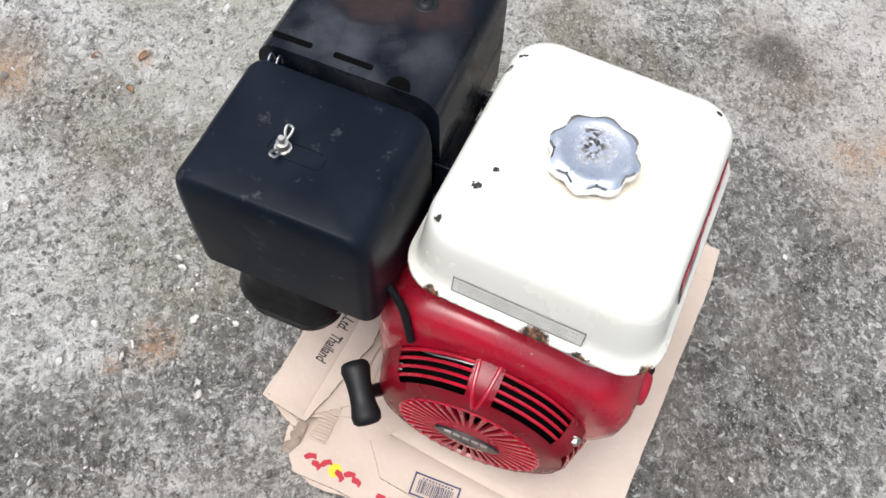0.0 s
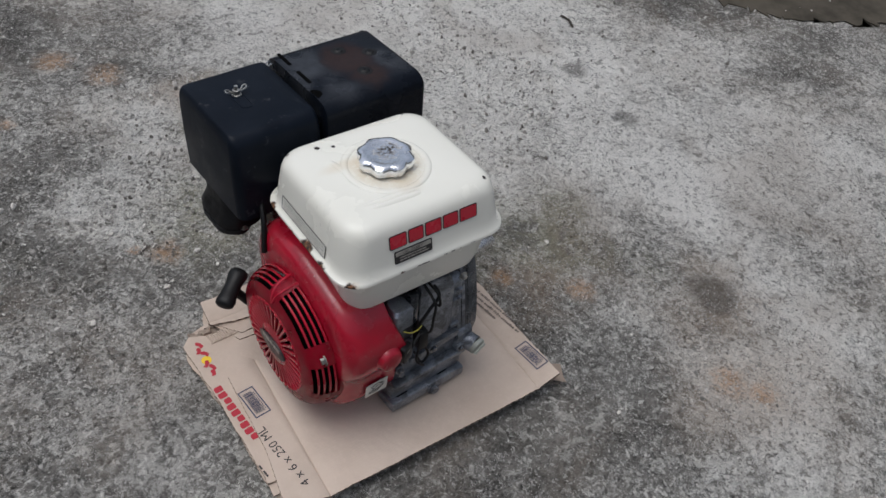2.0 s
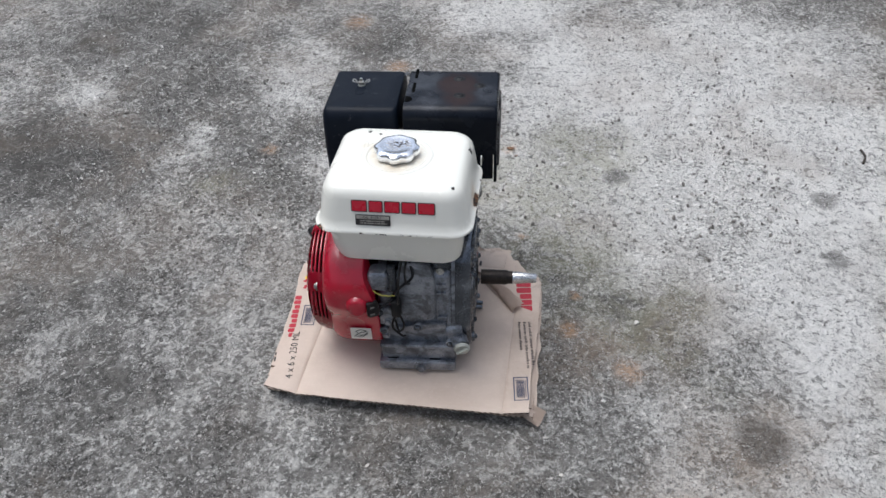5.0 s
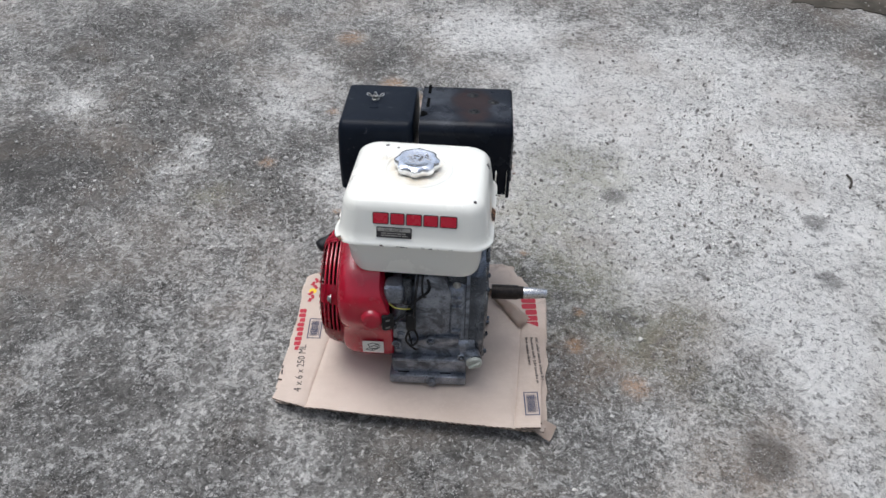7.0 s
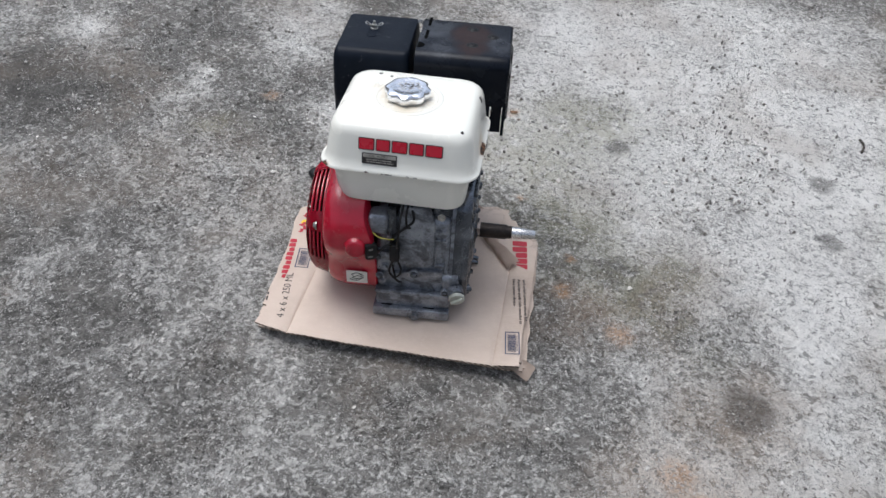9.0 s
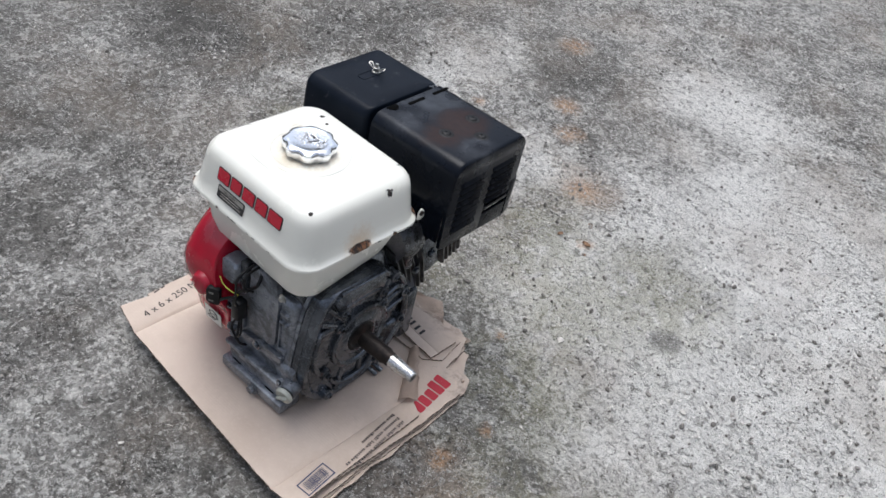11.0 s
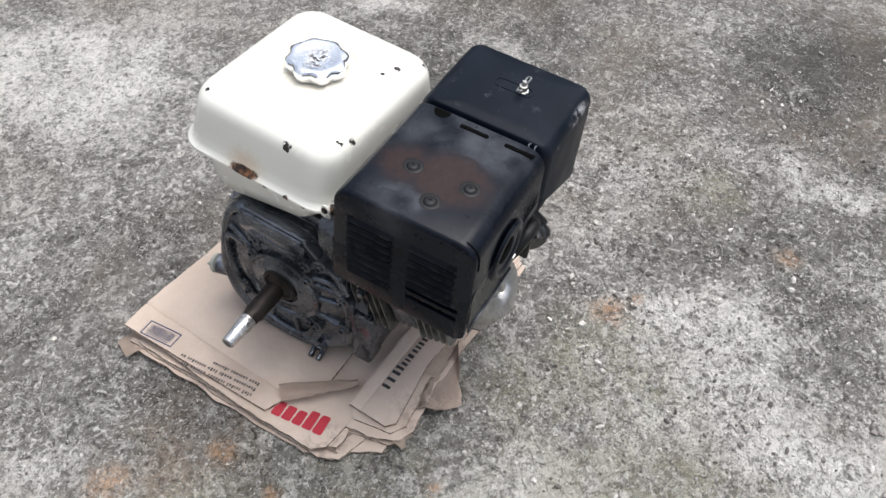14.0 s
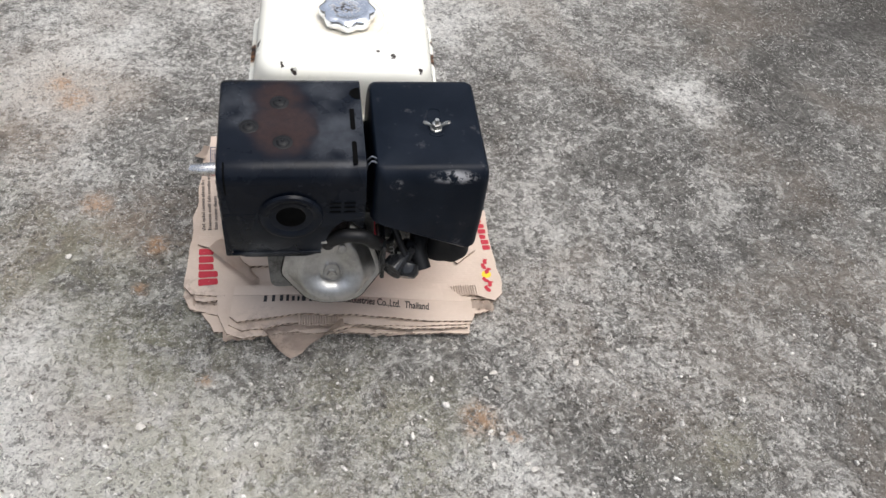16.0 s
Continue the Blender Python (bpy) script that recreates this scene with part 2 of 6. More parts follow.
def white_paint():
    k = Mat("white_tank_enamel", rough=0.22)
    n, f = k.noise(14, 4), k.noise(160, 4, 0.65)
    c = k.mix(k.ramp(n, 0.45, 0.8, 0, 0.25), (0.805, 0.794, 0.715), (0.755, 0.732, 0.620))
    # yellowed ring round the filler neck
    stain = k.near((-0.004, 0.0, 0.283), 0.062, 0.5, n, 0.03)
    c = k.mix(k.math("MULTIPLY", stain, k.ramp(f, 0.3, 0.6, 0.2, 0.6)), c, (0.62, 0.50, 0.33))
    streak = k.most(k.near((-0.058, 0.030, 0.283), 0.045, 0.9, n, 0.03, (1, 3, 1)), k.near((0.0, -0.045, 0.283), 0.03, 0.9, n, 0.03))
    c = k.mix(k.math("MULTIPLY", streak, 0.28), c, (0.60, 0.46, 0.27))
    chips = k.most(
        k.near((0.121, 0.051, 0.268), 0.0062, 0.2, f, 0.018), k.near((0.085, 0.100, 0.272), 0.007, 0.2, f, 0.016),
        k.near((-0.066, 0.083, 0.282), 0.0045, 0.2, f, 0.026), k.near((0.106, -0.083, 0.279), 0.005, 0.3, f, 0.008),
        k.near((-0.105, 0.10, 0.272), 0.005, 0.3, f, 0.01), k.near((0.07, 0.108, 0.27), 0.006, 0.3, f, 0.012),
        k.near((-0.045, 0.075, 0.284), 0.004, 0.3, f, 0.01))
    edge = k.most(
        k.near((0.136, -0.008, 0.2045), 0.026, 0.35, f, 0.02, (1, 1, 4.0)), k.near((-0.143, -0.01, 0.2005), 0.018, 0.3, f, 0.012),
        k.near((-0.146, -0.052, 0.2005), 0.014, 0.3, f, 0.012), k.near((-0.128, -0.112, 0.2025), 0.011, 0.3, f, 0.01),
        k.near((-0.14, 0.09, 0.2005), 0.010, 0.3, f, 0.012), k.near((0.12, 0.128, 0.2005), 0.018, 0.3, f, 0.03),
        k.near((0.138, 0.06, 0.1985), 0.006, 0.3, f, 0.008), k.near((-0.05, -0.123, 0.2), 0.006, 0.3, f, 0.01), k.near((0.02, -0.123, 0.2), 0.005, 0.3, f, 0.01))
    zed = k.node("ShaderNodeSeparateXYZ", Vector=k.coord()).outputs[2]
    rim = k.math("MULTIPLY", k.math("MULTIPLY", k.ramp(zed, 0.1965, 0.1975), k.ramp(zed, 0.2020, 0.2004)), k.ramp(k.noise(48, 5, 0.7), 0.60, 0.64))
    worn = k.most(chips, edge, rim)
    rust = k.mix(k.math("MULTIPLY", k.ramp(f, 0.42, 0.6), k.ramp(edge, 0.2, 0.6)), (0.022, 0.016, 0.013), (0.20, 0.09, 0.04))
    halo = k.most(k.near((0.136, -0.008, 0.2105), 0.04, 0.9, f, 0.03), k.near((-0.128, -0.118, 0.2045), 0.02, 0.9, f, 0.02))
    c = k.mix(k.math("MULTIPLY", halo, 0.45), c, (0.60, 0.36, 0.14))
    c = k.mix(worn, c, rust)
    k.color(c).rough(k.math("MULTIPLY_ADD", worn, 0.6, k.ramp(n, 0.3, 0.7, 0.17, 0.3)))
    k.bump(k.math("SUBTRACT", k.math("MULTIPLY", n, 0.2), worn), 0.0006, 0.5)
    return k.m


def red_paint():
    k = Mat("red_cowl_enamel", rough=0.3)
    n, f = k.noise(18, 5), k.noise(140, 4, 0.7)
    c = k.mix(k.ramp(n, 0.35, 0.7), (0.42, 0.006, 0.026), (0.32, 0.005, 0.020))
    k.b.inputs["Coat Weight"].default_value = 0.22
    k.b.inputs["Coat Roughness"].default_value = 0.12
    dust = k.math("MULTIPLY", k.ramp(k.noise(40, 5, 0.7), 0.5, 0.75), 0.14)
    c = k.mix(dust, c, (0.30, 0.10, 0.09))
    chip = k.ramp(k.math("MULTIPLY", f, k.noise(9, 2)), 0.40, 0.46)
    c = k.mix(k.math("MULTIPLY", chip, 0.7), c, (0.45, 0.30, 0.27))
    k.color(c).rough(k.ramp(n, 0.3, 0.7, 0.17, 0.32)).bump(k.math("ADD", k.math("MULTIPLY", n, 0.5), k.math("MULTIPLY", f, 0.1)), 0.0006, 0.4)
    return k.m


def black_plastic():
    k = Mat("matt_black_plastic", rough=0.5)
    n, f = k.noise(16, 5), k.noise(420, 3, 0.6)
    c = k.mix(k.ramp(n, 0.35, 0.7), (0.0040, 0.0066, 0.0118), (0.0078, 0.0112, 0.0180))
    scuff = k.math("MULTIPLY", k.ramp(k.noise(75, 6, 0.75), 0.47, 0.55), k.most(k.near((-0.088, 0.290, 0.281), 0.040, 0.6, n, 0.03, (1, 4.5, 3.2)), k.near((-0.018, 0.290, 0.272), 0.014, 0.5, n, 0.02)))
    rim = k.math("MULTIPLY", k.ramp(k.noise(34, 5, 0.75), 0.60, 0.70), 0.10)
    c = k.mix(k.most(scuff, rim), c, (0.34, 0.34, 0.35))
    low = k.node("ShaderNodeSeparateXYZ", Vector=k.coord())
    dusty = k.math("MULTIPLY", k.ramp(low.outputs[2], 0.25, 0.16), k.ramp(k.noise(22, 6, 0.7, distortion=0.8), 0.45, 0.70))
    c = k.mix(k.math("MULTIPLY", dusty, 0.14), c, (0.055, 0.048, 0.042))
    k.b.inputs["Specular IOR Level"].default_value = 0.10
    k.color(c).rough(k.ramp(n, 0.3, 0.7, 0.32, 0.44)).bump(f, 0.0003, 0.35)
    return k.m


def guard_paint():
    k = Mat("heat_worn_black_steel", rough=0.42)
    n, f = k.noise(15, 5, 0.6), k.noise(110, 5, 0.7)
    c = k.mix(k.ramp(n, 0.35, 0.7), (0.0030, 0.0046, 0.0085), (0.0060, 0.0085, 0.0140))
    rust = k.most(k.near((0.118, 0.218, 0.294), 0.064, 0.45, n, 0.06, (1.25, 1, 1)), k.near((0.126, 0.165, 0.294), 0.044, 0.5, n, 0.05))
    c = k.mix(k.math("MULTIPLY", rust, k.ramp(f, 0.3, 0.6, 0.5, 0.9)), c, (0.032, 0.018, 0.016))
    # sky sheen painted pale round the heat patch; also pale smudges on the rear plate
    haze = k.math("MULTIPLY", k.most(k.near((0.06, 0.185, 0.296), 0.085, 0.8, n, 0.08), k.near((0.165, 0.19, 0.296), 0.060, 0.8, n, 0.06), k.near((0.05, 0.25, 0.296), 0.05, 0.8, n, 0.06), k.near((0.14, 0.299, 0.152), 0.04, 0.8, n, 0.05), k.near((0.07, 0.299, 0.165), 0.03, 0.8, n, 0.05)), k.ramp(rust, 0.0, 0.5, 1.0, 0.12))
    haze = k.math("MULTIPLY", haze, k.ramp(k.noise(20, 4, 0.5), 0.30, 0.75))
    c = k.mix(k.math("MULTIPLY", haze, 0.72), c, (0.120, 0.128, 0.142))
    k.put(k.b.inputs["Metallic"], k.math("MULTIPLY", haze, 0.75))
    # darker spots round the three screws
    screw_spots = k.most(*[k.near((x, y, 0.298), 0.0165, 0.6, n, 0.006) for x, y in ((0.123, 0.174), (0.119, 0.245), (0.160, 0.217))])
    c = k.mix(k.math("MULTIPLY", screw_spots, 0.85), c, (0.006, 0.006, 0.007))
    xyz = k.node("ShaderNodeSeparateXYZ", Vector=k.coord())
    lip = k.math("MULTIPLY", k.ramp(xyz.outputs[0], 0.1998, 0.2006), k.ramp(k.noise(45, 5, 0.7), 0.40, 0.70))
    c = k.mix(k.math("MULTIPLY", lip, 0.5), c, (0.05, 0.05, 0.05))
    bare = k.math("MULTIPLY", k.ramp(f, 0.60, 0.70), k.ramp(n, 0.5, 0.6))
    c = k.mix(k.math("MULTIPLY", bare, 0.25), c, (0.07, 0.06, 0.058))
    k.b.inputs["Specular IOR Level"].default_value = 0.15
    k.color(c).rough(k.math("ADD", k.ramp(n, 0.3, 0.7, 0.22, 0.33), k.math("MULTIPLY", rust, 0.25))).bump(k.math("ADD", f, n), 0.0008, 0.3)
    return k.m


def metal(name, a, b, rough, metallic=1.0, scale=30, depth=0.0008, grime=0.0, grain=1.0):
    k = Mat(name, rough=rough, metal=metallic)
    n, f = k.noise(scale, 5, 0.65), k.noise(scale * 9, 4, 0.7)
    c = k.mix(k.ramp(k.math("ADD", k.math("MULTIPLY", n, 0.7), k.math("MULTIPLY", f, 0.3)), 0.38, 0.66), a, b)
    if grime:
        g = k.ramp(k.noise(scale * 0.8, 5, 0.7, distortion=0.8), 0.48, 0.62, 0, grime)
        c = k.mix(g, c, (0.020, 0.020, 0.020))
        k.put(k.b.inputs["Metallic"], k.math("MULTIPLY_ADD", g, -metallic, metallic))
    k.color(c).rough(k.ramp(f, 0.3, 0.7, rough - 0.08, rough + 0.12)).bump(k.math("MULTIPLY_ADD", f, grain, n), depth, 0.5)
    return k.m


def cap_chrome():
    k = Mat("spotted_chrome", rough=0.12, metal=1.0)
    n, f = k.noise(60, 4, 0.6), k.noise(190, 4, 0.7)
    worn = k.math("MULTIPLY", k.ramp(f, 0.47, 0.53), k.most(k.near((-0.003, 0.004, 0.304), 0.024, 0.8, n, 0.03), k.near((0.008, 0.008, 0.304), 0.016, 0.7, n, 0.03)))
    c = k.mix(worn, k.mix(k.ramp(n, 0.4, 0.7), (0.90, 0.92, 0.95), (0.74, 0.76, 0.80)), (0.03, 0.028, 0.03))
    k.color(c).rough(k.math("MULTIPLY_ADD", worn, 0.5, k.ramp(n, 0.3, 0.7, 0.08, 0.28)))
    k.put(k.b.inputs["Metallic"], k.math("SUBTRACT", 1.0, worn))
    k.bump(k.math("SUBTRACT", k.math("MULTIPLY", n, 0.3), worn), 0.0004, 0.5)
    return k.m


def cardboard():
    k = Mat("kraft_cardboard", rough=0.85)
    n, f = k.noise(9, 5, 0.6), k.noise(150, 4, 0.7)
    c = k.mix(k.ramp(n, 0.35, 0.7), (0.570, 0.470, 0.390), (0.500, 0.405, 0.330))
    c = k.mix(k.ramp(f, 0.5, 0.8, 0, 0.3), c, (0.68, 0.57, 0.48))
    dirt = k.math("MULTIPLY", k.ramp(k.noise(5, 5, 0.7), 0.55, 0.75), 0.35)
    c = k.mix(dirt, c, (0.38, 0.29, 0.22))
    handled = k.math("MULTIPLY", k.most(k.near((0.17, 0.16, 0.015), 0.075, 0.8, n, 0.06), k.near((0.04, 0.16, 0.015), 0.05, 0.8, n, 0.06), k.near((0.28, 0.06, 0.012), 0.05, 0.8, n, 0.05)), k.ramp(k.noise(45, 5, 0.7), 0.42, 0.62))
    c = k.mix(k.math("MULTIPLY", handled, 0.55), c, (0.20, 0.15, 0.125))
    w = k.node("ShaderNodeTexWave", Vector=k.coord(), Scale=70.0, Distortion=0.4)
    w.bands_direction = "Y"
    k.color(c).rough(0.85).bump(k.math("ADD", k.math("MULTIPLY", n, 1.5), k.math("ADD", k.math("MULTIPLY", k.noise(28, 4, 0.6, distortion=1.2), 0.5), k.math("MULTIPLY", w.outputs["Fac"], 0.04))), 0.0022, 0.6)
    return k.m


def cut_edge():
    """The fluted layer seen along a cut or crushed edge."""
    k = Mat("corrugated_cut_edge", rough=0.9)
    w = k.node("ShaderNodeTexWave", Vector=k.coord(), Scale=55.0, Distortion=2.0)
    w.bands_direction = "DIAGONAL"
    c = k.mix(k.ramp(w.outputs["Fac"], 0.25, 0.75), (0.20, 0.155, 0.12), (0.54, 0.44, 0.35))
    c = k.mix(k.ramp(k.noise(30, 5, 0.7), 0.45, 0.65, 0, 0.7), c, (0.16, 0.12, 0.09))
    k.color(c).bump(w.outputs["Fac"], 0.002, 0.8)
    return k.m


def ink(name, color, ground, wear=0.62):
    k = Mat(name, rough=0.7)
    k.color(k.mix(k.ramp(k.noise(260, 4, 0.7), wear, wear + 0.1), color, ground))
    return k.m


def plain(name, color, rough=0.5, metal=0.0, vary=0.25, scale=60, spec=0.5):
    k = Mat(name, rough=rough, metal=metal)
    k.b.inputs["Specular IOR Level"].default_value = spec
    n = k.noise(scale, 4, 0.65)
    k.color(k.mix(k.ramp(n, 0.35, 0.7, 0, 1), color, tuple(v * (1 - vary) for v in color)))
    k.rough(k.ramp(n, 0.3, 0.7, max(0.05, rough - 0.08), min(1, rough + 0.1))).bump(n, 0.0004, 0.3)
    return k.m


def stone():
    k = Mat("gravel_stone", rough=0.85)
    info = k.t.nodes.new("ShaderNodeNewGeometry").outputs["Random Per Island"]
    c = k.mix(k.ramp(info, 0.2, 1.0), (0.20, 0.185, 0.165), (0.78, 0.75, 0.70))
    k.color(k.mix(k.ramp(k.noise(300, 3), 0.4, 0.7, 0, 0.5), c, (0.2, 0.18, 0.16))).bump(k.noise(500, 3), 0.0006, 0.6)
    return k.m


CONCRETE, WHITE, RED, PLASTIC, GUARD = concrete(), white_paint(), red_paint(), black_plastic(), guard_paint()
ALLOY = metal("grimy_cast_aluminium", (0.34, 0.365, 0.405), (0.13, 0.142, 0.165), 0.34, 0.75, 24, 0.0022, 0.7)
DARKALLOY = metal("oily_cast_aluminium", (0.180, 0.196, 0.222), (0.046, 0.052, 0.060), 0.19, 0.85, 14, 0.0016, 0.40, 0.05)
FIN = metal("dusty_fin_aluminium", (0.20, 0.197, 0.188), (0.070, 0.068, 0.064), 0.5, 0.6, 40)
STEEL = metal("bright_turned_steel", (0.72, 0.72, 0.72), (0.50, 0.49, 0.47), 0.25, 1.0, 50)
TIN = metal("dull_pressed_steel", (0.50, 0.50, 0.49), (0.33, 0.327, 0.315), 0.37, 1.0, 11, 0.0006, 0.22, 0.2)
BROWNSTEEL = metal("browned_steel", (0.045, 0.037, 0.032), (0.020, 0.017, 0.016), 0.45, 0.8, 60)
ZINC = metal("zinc_plated_steel", (0.55, 0.55, 0.52), (0.30, 0.29, 0.27), 0.35, 0.95, 90)
SHEET = metal("smooth_grey_sheet", (0.24, 0.25, 0.265), (0.15, 0.157, 0.17), 0.25, 0.9, 9, 0.0006, 0.15)
BAFFLE = metal("dull_grey_sheet", (0.24, 0.24, 0.25), (0.14, 0.14, 0.15), 0.5, 0.6, 30)
CHROME, CARD, CUTEDGE = cap_chrome(), cardboard(), cut_edge()
RUBBER = plain("black_rubber", (0.006, 0.0062, 0.007), 0.5, spec=0.3)
GLOSSBLACK = plain("oily_black_metal", (0.012, 0.013, 0.015), 0.22)
# near-black that paints the shade inside openings, gaps, seams and behind ribs
SHADEBLACK = plain("shade_black", (0.0025, 0.0025, 0.0025), 0.9, spec=0.05)
CREAM = plain("cream_plastic", (0.44, 0.45, 0.39), 0.4)
YELLOW = plain("yellow_sleeve", (0.65, 0.60, 0.10), 0.5)
PALELABEL = plain("pale_label", (0.70, 0.69, 0.63), 0.35, 0, 0.08)
INK = ink("black_print", (0.03, 0.028, 0.03), (0.40, 0.30, 0.22), 0.66)
BLUEINK = ink("dark_blue_print", (0.05, 0.06, 0.11), (0.40, 0.30, 0.22), 0.66)
GREYINK = ink("faded_print", (0.085, 0.070, 0.064), (0.45, 0.35, 0.28), 0.58)
REDINK = ink("red_print", (0.42, 0.022, 0.040), (0.5, 0.36, 0.26), 0.64)
YELLOWINK = ink("yellow_print", (0.80, 0.55, 0.03), (0.5, 0.36, 0.26), 0.64)
DECALRED = plain("red_decal", (0.55, 0.012, 0.035), 0.3, 0, 0.1)
DECALBLACK = plain("black_decal", (0.02, 0.018, 0.02), 0.35)
DECALGREY = plain("silver_decal", (0.42, 0.40, 0.36), 0.35, 0.3)
LINEPRINT = plain("faint_print", (0.46, 0.45, 0.41), 0.4)
GREYPRINT = plain("grey_print", (0.22, 0.21, 0.19), 0.5)
TWIG = plain("dry_bark", (0.06, 0.048, 0.038), 0.85, 0, 0.5, 200)
PALEPLASTIC = plain("pale_plastic", (0.62, 0.68, 0.74), 0.35, 0, 0.15)
DRYLEAF = plain("dry_leaf", (0.27, 0.155, 0.085), 0.8, 0, 0.5, 150)
SILT = plain("damp_silt", (0.080, 0.069, 0.052), 0.75, 0, 0.5, 7, 0.25)
RENDER = plain("cement_render", (0.34, 0.33, 0.31), 0.9, 0, 0.35, 5)
STONE = stone()
PALESTONE = plain("pale_stone", (0.56, 0.53, 0.48), 0.8, 0, 0.3, 120)


# ---------------------------------------------------------------- mesh helpers
def smooth(bm, angle=40):
    limit = radians(angle)
    for f in bm.faces:
        f.smooth = True
    for e in bm.edges:
        e.smooth = len(e.link_faces) == 2 and e.calc_face_angle(9) < limit
    return bm


def thing(name, m, label, category, group="", kind=""):
    ob = new(name)
    ob.matrix_world = m
    return tagged(ob, label, category, group, kind)


RAISE = {}


def part(name, bm, material, parent, label=""):
    """One mesh under a thing or a part."""
    mesh = bpy.data.meshes.new(name)
    bmesh.ops.recalc_face_normals(bm, faces=bm.faces)
    smooth(bm)
    bm.to_mesh(mesh)
    bm.free()
    mesh.materials.append(material)
    ob = new(name, mesh)
    ob.parent = parent
    if parent is not None and parent.name in RAISE:
        ob.location = RAISE[parent.name]
    return tagged(ob, label)


def lone(name, bm, material, label, category, group="", kind=""):
    return tagged(part(name, bm, material, None), label, category, group, kind)


def box(x0, x1, y0, y1, z0, z1, bevel=0.0, seg=2, bm=None, m=None):
    own = bmesh.new()
    bmesh.ops.create_cube(own, size=1.0)
    bmesh.ops.transform(own, verts=own.verts, matrix=Matrix.Translation(((x0 + x1) / 2, (y0 + y1) / 2, (z0 + z1) / 2)) @ Matrix.Diagonal((x1 - x0, y1 - y0, z1 - z0, 1)))
    if bevel:
        bmesh.ops.bevel(own, geom=own.edges[:], offset=bevel, segments=seg, affect="EDGES", profile=0.5)
    return join(bm, own, m)


def join(bm, own, m=None):
    if m is not None:
        bmesh.ops.transform(own, verts=own.verts, matrix=m)
    if bm is None:
        return own
    mesh = bpy.data.meshes.new("scratch")
    own.to_mesh(mesh)
    own.free()
    bm.from_mesh(mesh)
    bpy.data.meshes.remove(mesh)
    return bm


def ring_faces(bm, rings, closed=True, cap=True):
    """Skins rows of points into one surface."""
    rows = [[bm.verts.new(p) for p in ring] for ring in rings]
    n = len(rows[0])
    for a, b in zip(rows, rows[1:]):
        for i in range(n if closed else n - 1):
            j = (i + 1) % n
            bm.faces.new((a[i], a[j], b[j], b[i]))
    if cap:
        bm.faces.new(rows[0][::-1])
        bm.faces.new(rows[-1])
    return bm


def corner_ring(x0, x1, y0, y1, r, z, n=6):
    """A rectangle with round corners at height z."""
    out = []
    for cx, cy, a in ((x1 - r, y1 - r, 0), (x0 + r, y1 - r, 90), (x0 + r, y0 + r, 180), (x1 - r, y0 + r, 270)):
        out += [(cx + r * math.cos(radians(a + 90 * i / n)), cy + r * math.sin(radians(a + 90 * i / n)), z) for i in range(n + 1)]
    return out


def stack(rows, bm=None, m=None, n=6):
    """Rounded rectangles (x0, x1, y0, y1, r, z) stacked into a solid."""
    own = bmesh.new()
    ring_faces(own, [corner_ring(*row, n=n) for row in rows])
    return join(bm, own, m)


def lathe(profile, n=48, bm=None, m=None, cap=True):
    """Turns (r, z) round z."""
    own = bmesh.new()
    ring_faces(own, [[(r * math.cos(2 * math.pi * i / n), r * math.sin(2 * math.pi * i / n), z) for i in range(n)] for r, z in profile], cap=cap)
    return join(bm, own, m)


def aim(a, b):
    """The pose at a whose z runs towards b."""
    a, b = Vector(a), Vector(b)
    return Matrix.Translation(a) @ (b - a).to_track_quat("Z", "Y").to_matrix().to_4x4()


def rod(a, b, r0, r1=None, n=16, bm=None):
    r1 = r0 if r1 is None else r1
    d = (Vector(b) - Vector(a)).length
    return lathe([(r0, 0), (r1, d)], n, bm, aim(a, b))


def pipe(points, r, n=8, bm=None, steps=6):
    """A round cable along a smooth line through the points."""
    p = [Vector(q) for q in points]
    p = [2 * p[0] - p[1]] + p + [2 * p[-1] - p[-2]]
    line = []
    for a, b, c, d in zip(p, p[1:], p[2:], p[3:]):
        for i in range(steps):
            t = i / steps
            line.append(0.5 * (2 * b + (c - a) * t + (2 * a - 5 * b + 4 * c - d) * t * t + (3 * b - a - 3 * c + d) * t**3))
    line.append(p[-2])
    rings, side = [], Vector((0.31, 0.87, 0.38))
    for i, q in enumerate(line):
        along = (line[min(i + 1, len(line) - 1)] - line[max(i - 1, 0)]).normalized()
        u = (side - along * side.dot(along)).normalized()
        v = along.cross(u)
        side = u
        rings.append([q + r * (math.cos(2 * math.pi * j / n) * u + math.sin(2 * math.pi * j / n) * v) for j in range(n)])
    own = bmesh.new()
    ring_faces(own, rings)
    return join(bm, own)


def slab(outline, depth, bevel=0.0, bm=None, m=None, seg=2):
    """A flat shape in x, y, raised by depth along z, its upper rim bevelled."""
    own = bmesh.new()
    low = [own.verts.new((x, y, 0)) for x, y in outline]
    top = [own.verts.new((x, y, depth)) for x, y in outline]
    own.faces.new(low[::-1])
    f = own.faces.new(top)
    for i in range(len(low)):
        j = (i + 1) % len(low)
        own.faces.new((low[i], low[j], top[j], top[i]))
    if bevel:
        bmesh.ops.bevel(own, geom=list(f.edges), offset=bevel, segments=seg, affect="EDGES", profile=0.5)
    return join(bm, own, m)


def disc(r, n=24, squash=1.0):
    return [(r * math.cos(2 * math.pi * i / n), squash * r * math.sin(2 * math.pi * i / n)) for i in range(n)]


